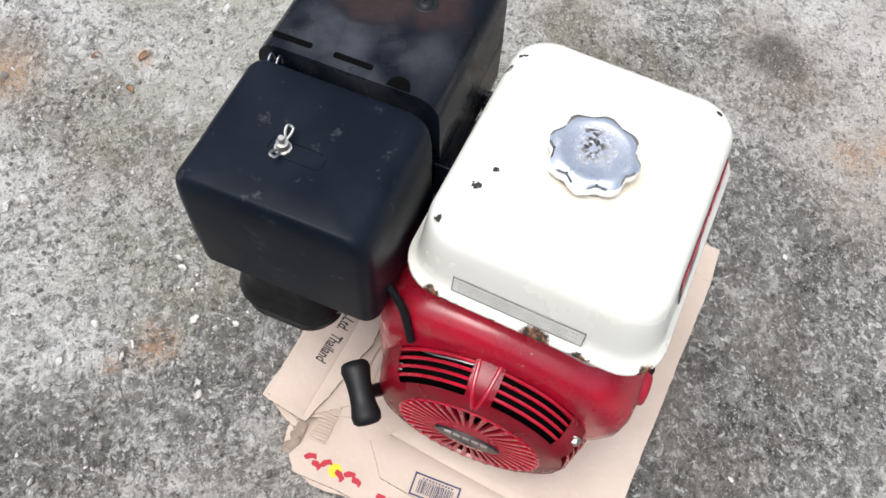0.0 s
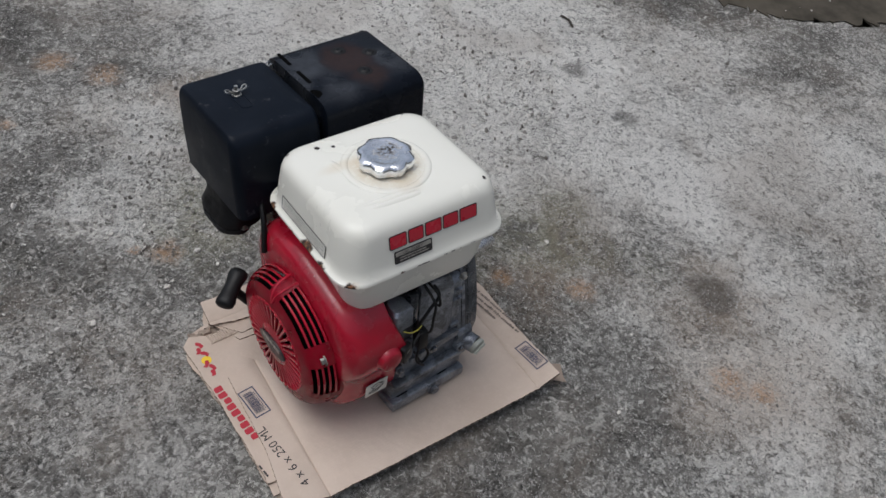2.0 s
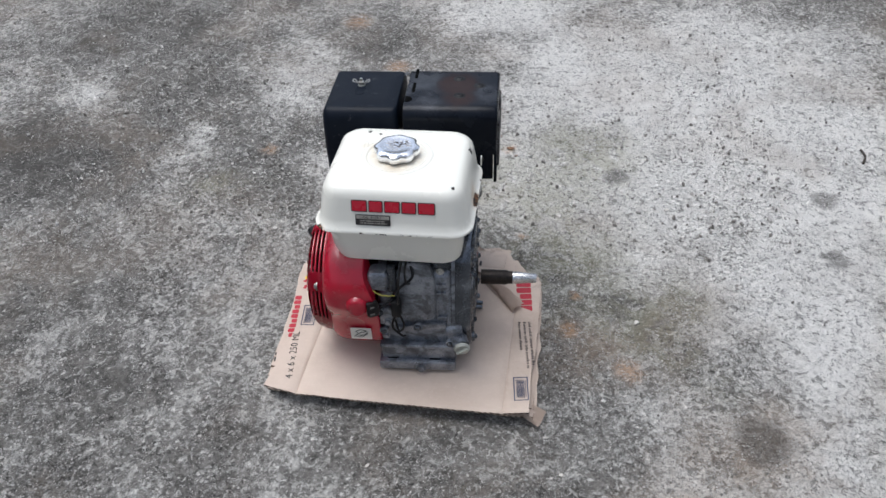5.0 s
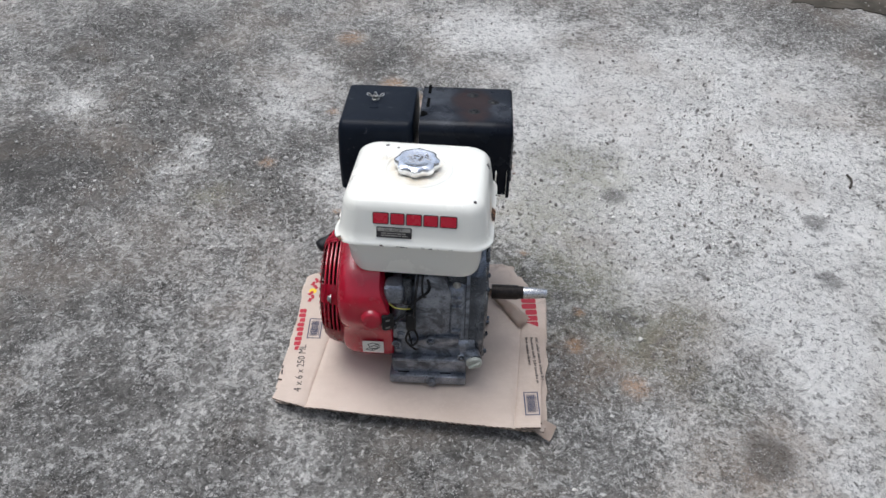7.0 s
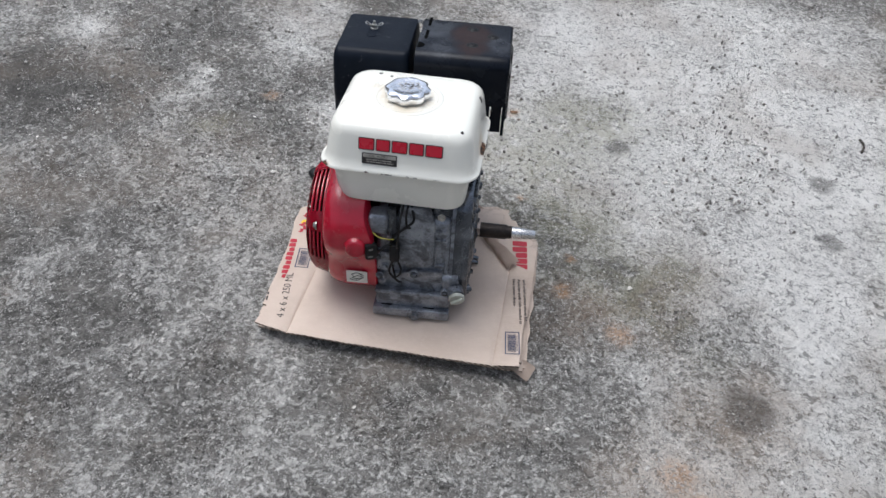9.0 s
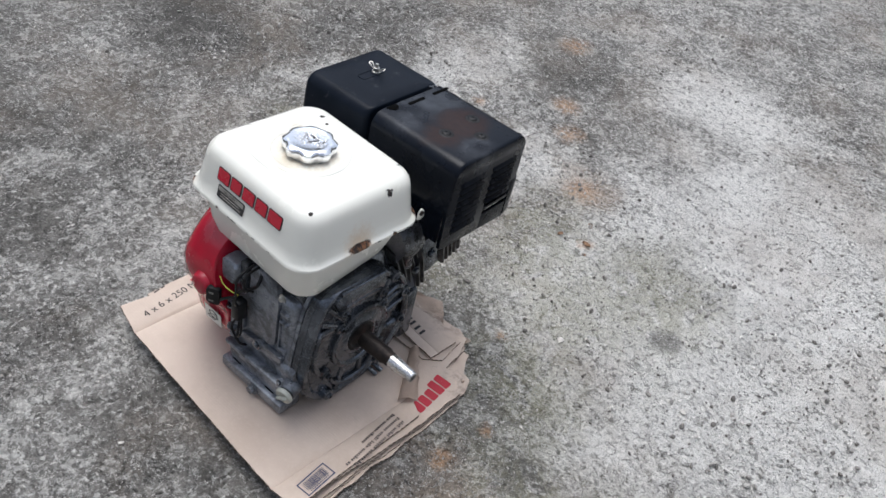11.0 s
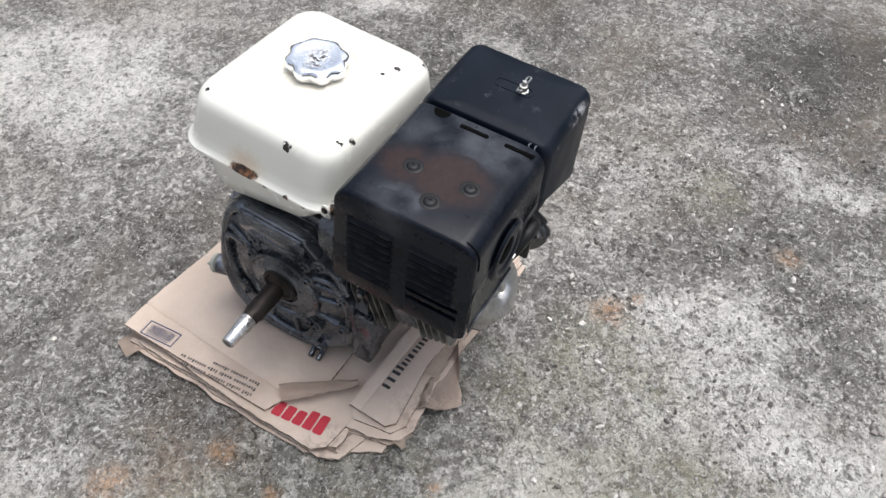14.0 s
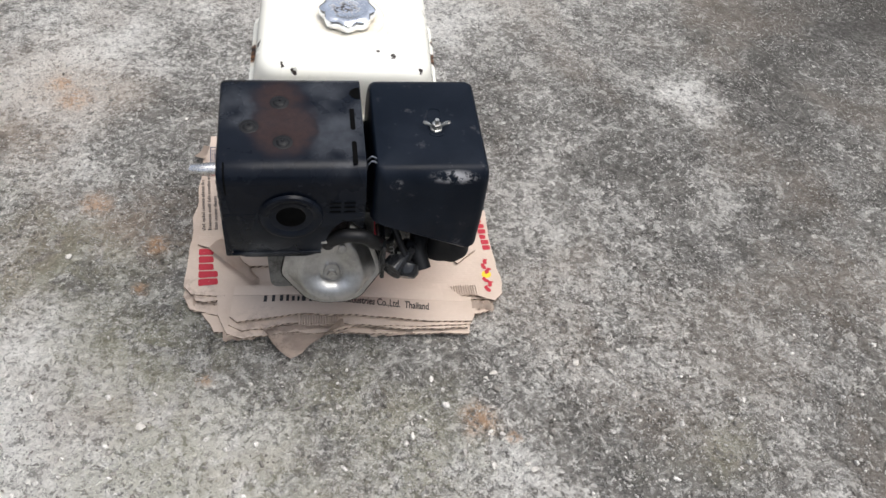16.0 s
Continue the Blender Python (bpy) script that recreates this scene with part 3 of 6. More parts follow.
def rounded(points, r, n=4):
    """The outline with its corners rounded."""
    out, pts = [], [Vector(p) for p in points]
    for i, p in enumerate(pts):
        a, b = pts[i - 1] - p, pts[(i + 1) % len(pts)] - p
        d = min(r, a.length * 0.45, b.length * 0.45)
        s, e = p + a.normalized() * d, p + b.normalized() * d
        out += [tuple((1 - t) ** 2 * s + 2 * t * (1 - t) * p + t * t * e) for t in [k / n for k in range(n + 1)]]
    return out


# x, y, z of a slab turned to stand on a side: local z becomes the named way
FACE_MX = Matrix(((0, 0, -1, 0), (-1, 0, 0, 0), (0, 1, 0, 0), (0, 0, 0, 1)))
FACE_PX = Matrix(((0, 0, 1, 0), (1, 0, 0, 0), (0, 1, 0, 0), (0, 0, 0, 1)))
FACE_MY = Matrix(((1, 0, 0, 0), (0, 0, -1, 0), (0, 1, 0, 0), (0, 0, 0, 1)))
FACE_PY = Matrix(((-1, 0, 0, 0), (0, 0, 1, 0), (0, 1, 0, 0), (0, 0, 0, 1)))


def at(x, y, z, m=None, turn=0.0):
    return Matrix.Translation((x, y, z)) @ (m or Matrix()) @ pose(0, 0, 0, 0, 0, turn)


def letters(body, size, thick=0.0):
    """Built-in font as a flat mesh."""
    curve = bpy.data.curves.new("writing", "FONT")
    curve.body, curve.size, curve.resolution_u, curve.offset = body, size, 3, thick
    ob = new("writing", curve)
    bpy.context.view_layer.update()
    mesh = bpy.data.meshes.new_from_object(ob.evaluated_get(bpy.context.evaluated_depsgraph_get()))
    bm = bmesh.new()
    bm.from_mesh(mesh)
    bpy.data.objects.remove(ob)
    bpy.data.meshes.remove(mesh)
    bpy.data.curves.remove(curve)
    return bm


def bolt(x, y, z, m, r=0.006, h=0.006, washer=True):
    """A hexagon bolt head whose axis follows m's z."""
    bm = lathe([(r * 1.0, 0), (r, h * 0.8), (r * 0.85, h)], 6, None, at(x, y, z, m))
    if washer:
        lathe([(r * 1.45, -0.0005), (r * 1.45, 0.0012)], 20, bm, at(x, y, z, m))
    return bm


def ragged(outline, amount, seed, step=0.018):
    """The outline with small tears along its edges."""
    out = []
    for i, (x, y) in enumerate(outline):
        u, v = outline[(i + 1) % len(outline)]
        n = max(1, int(math.hypot(u - x, v - y) / step))
        for k in range(n):
            t = k / n
            px, py = x + (u - x) * t, y + (v - y) * t
            j = noise.noise_vector((px * 60, py * 60, seed * 3.7)) * amount if k else Vector((0, 0, 0))
            out.append((px + j.x, py + j.y))
    return out


# ---------------------------------------------------------------- ground
def ground():
    bm = bmesh.new()
    lines = [-60, -20, -8, -4.5] + [-3.2 + 0.08 * i for i in range(81)] + [4.5, 8, 20, 60]
    rows = []
    for y in lines:
        row = []
        for x in lines:
            d = math.hypot(x, y)
            z = 0.0
            if d < 6:
                z = (0.004 * noise.noise((x * 1.3, y * 1.3, 0)) + 0.002 * noise.noise((x * 5, y * 5, 3))) * min(1, max(0, (d - 0.30) / 0.3))
            row.append((x, y, z - 0.001))
        rows.append(row)
    ring_faces(bm, rows, closed=False, cap=False)
    ob = lone("ground", bm, CONCRETE, "weathered grey concrete yard with dark algae stains and grit", "concrete ground", kind="structure")
    return ob


ground()


def soil():
    """Dark damp silt lying along the yard's edge."""
    edge = [(0.6, 5.0), (0.9, 2.6), (1.08, 1.95), (1.25, 1.69), (1.38, 1.63), (1.57, 1.61), (1.70, 1.30), (1.73, 0.92), (1.62, 0.72), (1.66, 0.62), (1.60, 0.50), (1.64, 0.42), (1.80, 0.22), (2.2, 0.02), (3.4, -0.1), (4.97, -0.2), (4.97, 8.97), (0.4, 8.97)]
    bm = slab(ragged(rounded(edge, 0.05, 3), 0.050, 6, 0.012), 0.0035, 0.0015)
    lone("silt", bm, SILT, "dark damp silt along the edge of the yard", "soil", kind="structure")


def shading_walls():
    """Plain walls, never in view, added to block low light from the sky."""
    for k, (x0, x1, y0, y1) in enumerate(((-5.2, 5.2, 9.0, 9.2), (-5.2, 5.2, -5.2, -5.0), (5.0, 5.2, -5.0, 9.0), (-5.2, -5.0, -5.0, 9.0))):
        lone("unseen_wall_" + ("north", "south", "east", "west")[k], box(x0, x1, y0, y1, -0.02, 2.4, 0.01, 1), RENDER, "unseen plain grey rendered wall added to block low sky light", "wall", kind="structure")


def rock(r, seed, flat=0.55):
    bm = bmesh.new()
    bmesh.ops.create_icosphere(bm, subdivisions=1, radius=1.0)
    rng = random.Random(seed)
    off = Vector((rng.uniform(0, 50), rng.uniform(0, 50), 0))
    sx, sy = rng.uniform(0.7, 1.3), rng.uniform(0.7, 1.2)
    for v in bm.verts:
        k = 1 + 0.5 * noise.noise(v.co * 1.3 + off) + 0.2 * noise.noise(v.co * 3 + off)
        v.co = Vector((v.co.x * sx * k * r, v.co.y * sy * k * r, v.co.z * flat * k * r))
    return bm


PEBBLES = [(-0.34, 0.225, 8.0), (0.496, -0.044, 9.5), (0.341, 0.298, 8.0), (-0.42, 0.203, 5.0), (-0.199, 0.237, 8.0), (-0.185, 0.245, 5.0), (-0.232, 0.411, 7.0), (-0.223, 0.40, 5.0), (0.33, -0.42, 5.0), (-0.02, -0.42, 5.0), (0.60, 0.33, 7.0)]
soil()
shading_walls()
for i, (x, y, mm) in enumerate(PEBBLES):
    p = lone("pebble", rock(0.85 * mm / 1000, i + 3, 0.38), PALESTONE, "small pale pebble lying on the concrete", "pebble", "loose pebbles")
    p.matrix_world = pose(x, y, mm / 1000 * 0.3, 0, 0, 47 * i)


def gravel():
    rng = random.Random(5)
    verts, faces = [], []
    base = bmesh.new()
    bmesh.ops.create_icosphere(base, subdivisions=1, radius=1.0)
    shape = [v.co.copy() for v in base.verts]
    tris = [[v.index for v in f.verts] for f in base.faces]
    base.free()
    made = 0
    while made < 19800:
        coarse = made >= 18200
        x, y = (rng.uniform(-0.9, 0.9), rng.uniform(0.16, 0.9)) if coarse else (rng.uniform(-2.2, 2.4), rng.uniform(-1.8, 2.6))
        d = math.hypot(x, y)
        dens = 0.18 + 0.9 * max(0, noise.noise((x * 1.7, y * 1.7, 7)) + 0.15) + (0.45 if y > 0.18 else 0)
        if rng.random() > dens or (-0.27 < x < 0.31 and -0.34 < y < 0.21) or d > 2.9:
            continue
        r = 0.0010 + (0.0050 if y > 0.15 else 0.0030) * rng.random() ** 4 + (0.0012 if coarse else 0.0)
        spin = Euler((rng.uniform(0, 6), rng.uniform(0, 6), rng.uniform(0, 6))).to_matrix()
        s = Vector((rng.uniform(0.7, 1.5), rng.uniform(0.6, 1.1), rng.uniform(0.4, 0.8)))
        n = len(verts)
        for p in shape:
            q = spin @ (Vector((p.x * s.x, p.y * s.y, p.z * s.z)) * r * rng.uniform(0.8, 1.15))
            verts.append((x + q.x, y + q.y, r * 0.25 + q.z))
        faces += [[n + k for k in t] for t in tris]
        made += 1
    mesh = bpy.data.meshes.new("gravel")
    mesh.from_pydata(verts, [], faces)
    mesh.materials.append(STONE)
    tagged(new("gravel", mesh), "scattered grey and white grit on the concrete", "gravel", kind="stuff")


gravel()

for a, b, r in (((-1.346, 0.217), (-1.292, 0.296), 0.0035), ((1.124, 0.591), (1.114, 0.532), 0.0030)):
    bm = pipe([(*a, r), ((a[0] + b[0]) / 2 + 0.008, (a[1] + b[1]) / 2, r * 1.3), (*b, r)], r, 7)
    lone("twig", bm, TWIG, "short dry dark twig on the concrete", "twig", "fallen twigs")
for i, (x, y, mm) in enumerate(((0.22, 0.57, 10), (0.16, 0.555, 8), (0.19, 0.63, 8), (0.235, 0.54, 5))):
    bm = bmesh.new()
    bmesh.ops.create_grid(bm, x_segments=8, y_segments=5, size=1.0)
    for v in bm.verts:
        u, w = v.co.x, v.co.y
        v.co = Vector((u, w * 0.55 * (1 - 0.8 * u * u) + 0.2 * noise.noise((2 * u, 2 * w, i)), 0.35 + 0.3 * noise.noise((1.7 * u, 1.7 * w, i + 4)) + 0.25 * w * w)) * mm / 1000
    bmesh.ops.solidify(bm, geom=bm.faces[:], thickness=0.0005)
    leaf = lone("leaf_fragment", bm, DRYLEAF, "dry orange-brown leaf fragment on the concrete", "dry leaf", "fallen leaf fragments")
    leaf.matrix_world = pose(x, y, -0.001, 0, 0, 70 * i)
bm = bmesh.new()
bmesh.ops.create_grid(bm, x_segments=14, y_segments=10, size=1.0)
for v in bm.verts:
    x, y = v.co.x, v.co.y
    v.co = Vector((0.10 * x + 0.02 * noise.noise((3 * x, 3 * y, 1)), 0.06 * y + 0.02 * noise.noise((3 * x, 3 * y, 5)), 0.016 + 0.018 * noise.noise((2.4 * x, 2.4 * y, 9))))
bmesh.ops.solidify(bm, geom=bm.faces[:], thickness=0.002)
scrap = lone("plastic_sheet", bm, PALEPLASTIC, "crumpled pale bluish plastic scrap on the concrete", "plastic scrap")
scrap.matrix_world = pose(-0.27, 2.23, 0.0, 0, 0, 20)


# ---------------------------------------------------------------- cardboard
def bend(x, y):
    """How far the pile bulges at a place."""
    z = 0.002 * noise.noise((x * 7, y * 7, 2.0)) + 0.0012 * noise.noise((x * 22, y * 22, 5.0))
    edge = max(abs(x - 0.02) / 0.27, abs(y + 0.08) / 0.24)
    return z + 0.006 * max(0.0, edge - 0.75) ** 1.5


def sheet(outline, low, thick, label, lift=None, tears=0.002, seed=1, folds=()):
    """One flattened box: a board of that outline, bent with the pile."""
    lift = lift or (lambda x, y: 0.0)
    bm = bmesh.new()
    face = bm.faces.new([bm.verts.new((x, y, 0)) for x, y in ragged(outline, tears, seed)])
    xs, ys = [p[0] for p in outline], [p[1] for p in outline]
    for axis, lo, hi in ((0, min(xs), max(xs)), (1, min(ys), max(ys))):
        n = int((hi - lo) / 0.022)
        for i in range(1, n):
            co, no = [0, 0, 0], [0, 0, 0]
            co[axis], no[axis] = lo + (hi - lo) * i / n, 1
            bmesh.ops.bisect_plane(bm, geom=bm.verts[:] + bm.edges[:] + bm.faces[:], dist=1e-6, plane_co=co, plane_no=no)
    for (ax, ay), (bx, by), _ in folds:
        no = Vector((ay - by, bx - ax, 0)).normalized()
        for s in (-0.003, 0, 0.003):
            bmesh.ops.bisect_plane(bm, geom=bm.verts[:] + bm.edges[:] + bm.faces[:], dist=1e-6, plane_co=Vector((ax, ay, 0)) + no * s, plane_no=no)

    def height(x, y):
        z = low + thick + bend(x, y) + lift(x, y)
        for (ax, ay), (bx, by), deep in folds:
            no = Vector((ay - by, bx - ax)).normalized()
            d = abs((x - ax) * no.x + (y - ay) * no.y)
            z -= deep * max(0.0, 1 - d / 0.004)
        return z

    up = bmesh.ops.extrude_face_region(bm, geom=bm.faces[:])["geom"]
    top = {v for v in up if isinstance(v, bmesh.types.BMVert)}
    for v in bm.verts:
        v.co.z = height(v.co.x, v.co.y) - (0 if v in top else thick)
    bm.normal_update()
    for f in bm.faces:
        f.material_index = 1 if abs(f.normal.z) < 0.6 else 0
    ob = lone("cardboard_sheet", bm, CARD, label, "cardboard", "flattened boxes under the engine")
    ob.data.materials.append(CUTEDGE)
    return ob, height


def printed(name, bm, material, board, x, y, turn, label="", lift=0.0007):
    """Flat print laid on a board, following its bends."""
    ob, height = board
    bmesh.ops.transform(bm, verts=bm.verts, matrix=pose(x, y, 0, 0, 0, turn))
    bmesh.ops.triangulate(bm, faces=bm.faces[:])
    long = [e for e in bm.edges if e.calc_length() > 0.012]
    if long:
        bmesh.ops.subdivide_edges(bm, edges=long, cuts=2, use_grid_fill=False)
    for v in bm.verts:
        v.co.z = height(v.co.x, v.co.y) + lift + v.co.z
    return part(name, bm, material, ob, label)


def flat(*rects):
    """Rectangles (x0, x1, y0, y1) in one flat mesh."""
    bm = bmesh.new()
    for x0, x1, y0, y1 in rects:
        bm.faces.new([bm.verts.new((x, y, 0)) for x, y in ((x0, y0), (x1, y0), (x1, y1), (x0, y1))])
    return bm


def barcode(board, x, y, turn, w=0.058, h=0.028):
    """A framed bar code centred at x, y."""
    b = 0.0022
    printed("barcode_frame", flat((-w / 2, w / 2, -h / 2, -h / 2 + b), (-w / 2, w / 2, h / 2 - b, h / 2), (-w / 2, -w / 2 + b, -h / 2 + b, h / 2 - b), (w / 2 - b, w / 2, -h / 2 + b, h / 2 - b)), BLUEINK, board, x, y, turn, "dark blue printed frame")
    rng, px, bars = random.Random(4), -w / 2 + 0.007, []
    while px < w / 2 - 0.008:
        d = rng.choice((0.0005, 0.0009, 0.0014))
        bars.append((px, px + d, -h / 2 + 0.007, h / 2 - 0.005))
        px += d + rng.choice((0.0005, 0.0008, 0.0012))
    bars += [(-w / 2 + 0.009 + 0.004 * i, -w / 2 + 0.0115 + 0.004 * i, -h / 2 + 0.004, -h / 2 + 0.0058) for i in range(10)]
    printed("barcode", flat(*bars), BLUEINK, board, x, y, turn, "dark blue printed bars")


def word_bars(length, h, seed, gap=0.3):
    rng, x, out = random.Random(seed), 0.0, []
    while x < length:
        d = h * rng.uniform(1.2, 5.0)
        out.append((x, min(length, x + d), 0, h))
        x += d + h * gap * 2
    return out


def letter_bars(length, h, seed):
    """Small print too fine to read: letter-sized strokes in words."""
    rng, x, out = random.Random(seed), 0.0, []
    while x < length - h:
        for _ in range(rng.randint(3, 9)):
            w = h * rng.uniform(0.35, 0.62)
            if x + w > length:
                break
            tall = rng.random() < 0.3
            out.append((x, x + w, 0, h if tall else 0.72 * h))
            x += w + 0.24 * h
        x += 0.5 * h
    return out


def boxes():
    # lowest boards first, the pile rises towards the front and its corner
    rise = lambda x, y: 0.006 * max(0.0, (-0.06 - y) / 0.24) + (0.008 * (x - 0.1) / 0.17 * (-0.05 - y) / 0.26 if x > 0.1 and y < -0.05 else 0.0)
    half = lambda x, y: 0.5 * rise(x, y)
    wavy = lambda amount, f, ph: (lambda x, y: amount * (math.sin(f * x + ph) + 0.6 * math.sin(2.3 * f * x + 9 * y)))
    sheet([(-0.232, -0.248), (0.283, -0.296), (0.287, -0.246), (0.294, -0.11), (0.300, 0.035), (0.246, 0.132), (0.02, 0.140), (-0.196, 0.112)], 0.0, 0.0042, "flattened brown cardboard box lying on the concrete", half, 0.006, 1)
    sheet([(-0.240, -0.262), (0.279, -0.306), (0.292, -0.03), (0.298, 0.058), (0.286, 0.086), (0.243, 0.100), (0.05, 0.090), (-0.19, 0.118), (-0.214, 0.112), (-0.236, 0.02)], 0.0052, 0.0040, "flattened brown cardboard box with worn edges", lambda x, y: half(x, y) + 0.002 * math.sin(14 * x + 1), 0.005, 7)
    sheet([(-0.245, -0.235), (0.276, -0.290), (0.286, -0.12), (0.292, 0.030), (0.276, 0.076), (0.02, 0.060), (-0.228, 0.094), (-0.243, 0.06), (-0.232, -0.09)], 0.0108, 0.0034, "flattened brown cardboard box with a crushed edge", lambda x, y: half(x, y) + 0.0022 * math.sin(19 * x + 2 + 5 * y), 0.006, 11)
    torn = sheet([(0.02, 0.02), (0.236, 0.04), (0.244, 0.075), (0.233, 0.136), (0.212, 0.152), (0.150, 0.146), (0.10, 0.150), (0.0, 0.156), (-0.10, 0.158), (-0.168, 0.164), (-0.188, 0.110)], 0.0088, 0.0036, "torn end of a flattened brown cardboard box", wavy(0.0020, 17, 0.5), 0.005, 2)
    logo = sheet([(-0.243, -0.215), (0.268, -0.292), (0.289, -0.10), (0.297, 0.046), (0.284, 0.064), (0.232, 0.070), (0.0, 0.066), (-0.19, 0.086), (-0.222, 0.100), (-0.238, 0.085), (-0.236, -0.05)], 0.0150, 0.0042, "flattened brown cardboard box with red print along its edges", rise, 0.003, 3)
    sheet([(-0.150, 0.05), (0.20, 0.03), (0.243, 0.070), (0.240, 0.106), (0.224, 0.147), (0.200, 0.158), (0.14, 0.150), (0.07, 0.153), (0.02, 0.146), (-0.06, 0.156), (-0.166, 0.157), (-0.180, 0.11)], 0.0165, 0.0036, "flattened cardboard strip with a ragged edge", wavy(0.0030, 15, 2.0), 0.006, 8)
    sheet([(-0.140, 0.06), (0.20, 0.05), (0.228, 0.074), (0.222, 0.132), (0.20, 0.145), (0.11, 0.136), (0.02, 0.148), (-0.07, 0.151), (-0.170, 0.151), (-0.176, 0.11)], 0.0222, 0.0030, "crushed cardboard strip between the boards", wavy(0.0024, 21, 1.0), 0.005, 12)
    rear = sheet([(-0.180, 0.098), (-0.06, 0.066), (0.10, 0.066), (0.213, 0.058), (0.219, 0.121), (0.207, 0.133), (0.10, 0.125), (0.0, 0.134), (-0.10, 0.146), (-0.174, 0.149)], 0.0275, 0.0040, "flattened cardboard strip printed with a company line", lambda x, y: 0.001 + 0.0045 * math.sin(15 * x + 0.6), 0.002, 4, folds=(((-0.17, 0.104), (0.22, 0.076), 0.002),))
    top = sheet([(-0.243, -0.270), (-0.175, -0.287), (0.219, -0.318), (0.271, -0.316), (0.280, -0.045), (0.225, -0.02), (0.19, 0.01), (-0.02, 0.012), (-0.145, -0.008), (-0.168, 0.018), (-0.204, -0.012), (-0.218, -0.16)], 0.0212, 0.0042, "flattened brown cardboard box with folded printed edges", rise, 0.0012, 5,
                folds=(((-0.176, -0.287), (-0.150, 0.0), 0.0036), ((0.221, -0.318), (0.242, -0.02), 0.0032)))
    # prints on the top board
    barcode(top, -0.192, -0.078, 93)
    barcode(top, 0.2555, -0.258, 93)
    printed("quantity_text", letters("4 x 6 x 250 ML", 0.0206), INK, top, -0.1905, -0.252, 95, "black printed quantity")
    for k, (w, s) in enumerate(((0.122, 1), (0.130, 2), (0.082, 3))):
        printed("address_line", flat(*[(a, b, c - 0.0105 * k, d - 0.0105 * k) for a, b, c, d in letter_bars(w, 0.0058, s)]), GREYINK, top, 0.2685, -0.076, -86, "small dark printed line")
    printed("edge_marks", flat((0, 0.012, 0, 0.003), (0.016, 0.024, 0, 0.003)), INK, logo, -0.236, -0.205, 95)
    # red wordmark and badge on the board below, as plain shapes
    for i in range(1, 10):
        printed("red_block", slab(rounded([(0.0136 * i, 0), (0.0136 * i + 0.0118, 0), (0.0136 * i + 0.0112, 0.0140 - 0.003 * (i % 3 == 1)), (0.0136 * i + 0.0008, 0.0145 - 0.003 * (i % 3 == 1))], 0.003), 0.0001), REDINK, logo, -0.2135, -0.150, 93, "red printed block")
    badge = slab(disc(0.0085, 20), 0.0001)
    printed("yellow_badge", badge, YELLOWINK, logo, -0.2170, 0.041, 0, "yellow printed disc", 0.0005)
    for u, v, w, turn in ((0.036, 0.003, 0.016, 25), (0.024, -0.003, 0.014, -20), (0.013, 0.003, 0.015, 40), (-0.010, -0.003, 0.016, -35), (-0.022, 0.002, 0.015, 15), (-0.034, -0.002, 0.013, -10)):
        piece = slab(rounded([(-w / 2, -0.003), (w * 0.1, -0.0045), (w / 2, -0.001), (w * 0.3, 0.004), (-w * 0.2, 0.002), (-w / 2, 0.005)], 0.002), 0.0001)
        printed("red_badge_shape", piece, REDINK, logo, -0.2170 + v, 0.043 + 0.9 * u, 90 + turn, "red printed shape", 0.0009)
    for i in range(5):
        printed("red_block", slab(rounded([(0.0175 * i, 0), (0.0175 * i + 0.0155, 0), (0.0175 * i + 0.0150, 0.025 + 0.007 * (i > 2)), (0.0175 * i + 0.001, 0.024 + 0.007 * (i > 2))], 0.0035), 0.0001), REDINK, logo, 0.278, -0.038, 93, "red printed block")
    # company line: the name as bars, then the readable words
    x = 0.0
    for k, w in enumerate((0.0085, 0.0, 0.0085, 0.0, 0.0085, 0.0075, 0.0075, 0.0055, 0.0105, 0.0075, 0.0065, 0.0075, 0.0075, 0.0035, 0.0045, 0.0065, 0.0075, 0.0035)):
        if w:
            printed("name_bar", flat((x, x + 0.62 * w, 0, 0.0138 if k in (0, 2, 4, 5, 13, 14, 17) else 0.0100)), INK, rear, 0.166, 0.096, 176, "black printed bar")
        x += w + 0.0016 if w else 0.0030
    line = letters("Industries Co.,Ltd.  Thailand", 0.0212, 0.0004)
    wide = max(v.co.x for v in line.verts)
    bmesh.ops.transform(line, verts=line.verts, matrix=Matrix.Diagonal((0.138 / wide, 1, 1, 1)))
    printed("company_text", line, INK, rear, 0.033, 0.106, 173, "black printed words")
    # torn flap rolled up along the ripped edge of the top board, tapering to a tip
    bm = bmesh.new()
    rows = []
    over = Vector((0.72, 0.69, 0.0))
    for i in range(21):
        t = i / 20
        mid = Vector((0.250, -0.038, 0.0290)).lerp(Vector((0.180, 0.052, 0.0400)), t)
        r = 0.0120 - 0.0060 * t + 0.0020 * noise.noise((t * 6, 1, 3))
        row = []
        for k in range(13):
            v = k / 12
            a = math.radians(185 - (150 + 60 * t) * v)
            p = mid + over * (r * math.cos(a) * (1.35 - 0.4 * t) - 0.004 * (1 - v))
            p.z += r * (0.62 + 0.3 * t) * math.sin(a) + 0.0030 * noise.noise((t * 8, v * 3, 2)) - 0.010 * t * (1 - v)
            row.append(p + over * 0.003 * noise.noise((t * 14, v * 2, 7)) * v)
        rows.append(row)
    ring_faces(bm, rows, closed=False, cap=False)
    bmesh.ops.solidify(bm, geom=bm.faces[:], thickness=0.0022)
    part("torn_flap", bm, CARD, top[0], "curled torn cardboard flap")
    # torn tab lying out from under the raised corner
    bm = bmesh.new()
    rows = []
    for i in range(9):
        t = i / 8
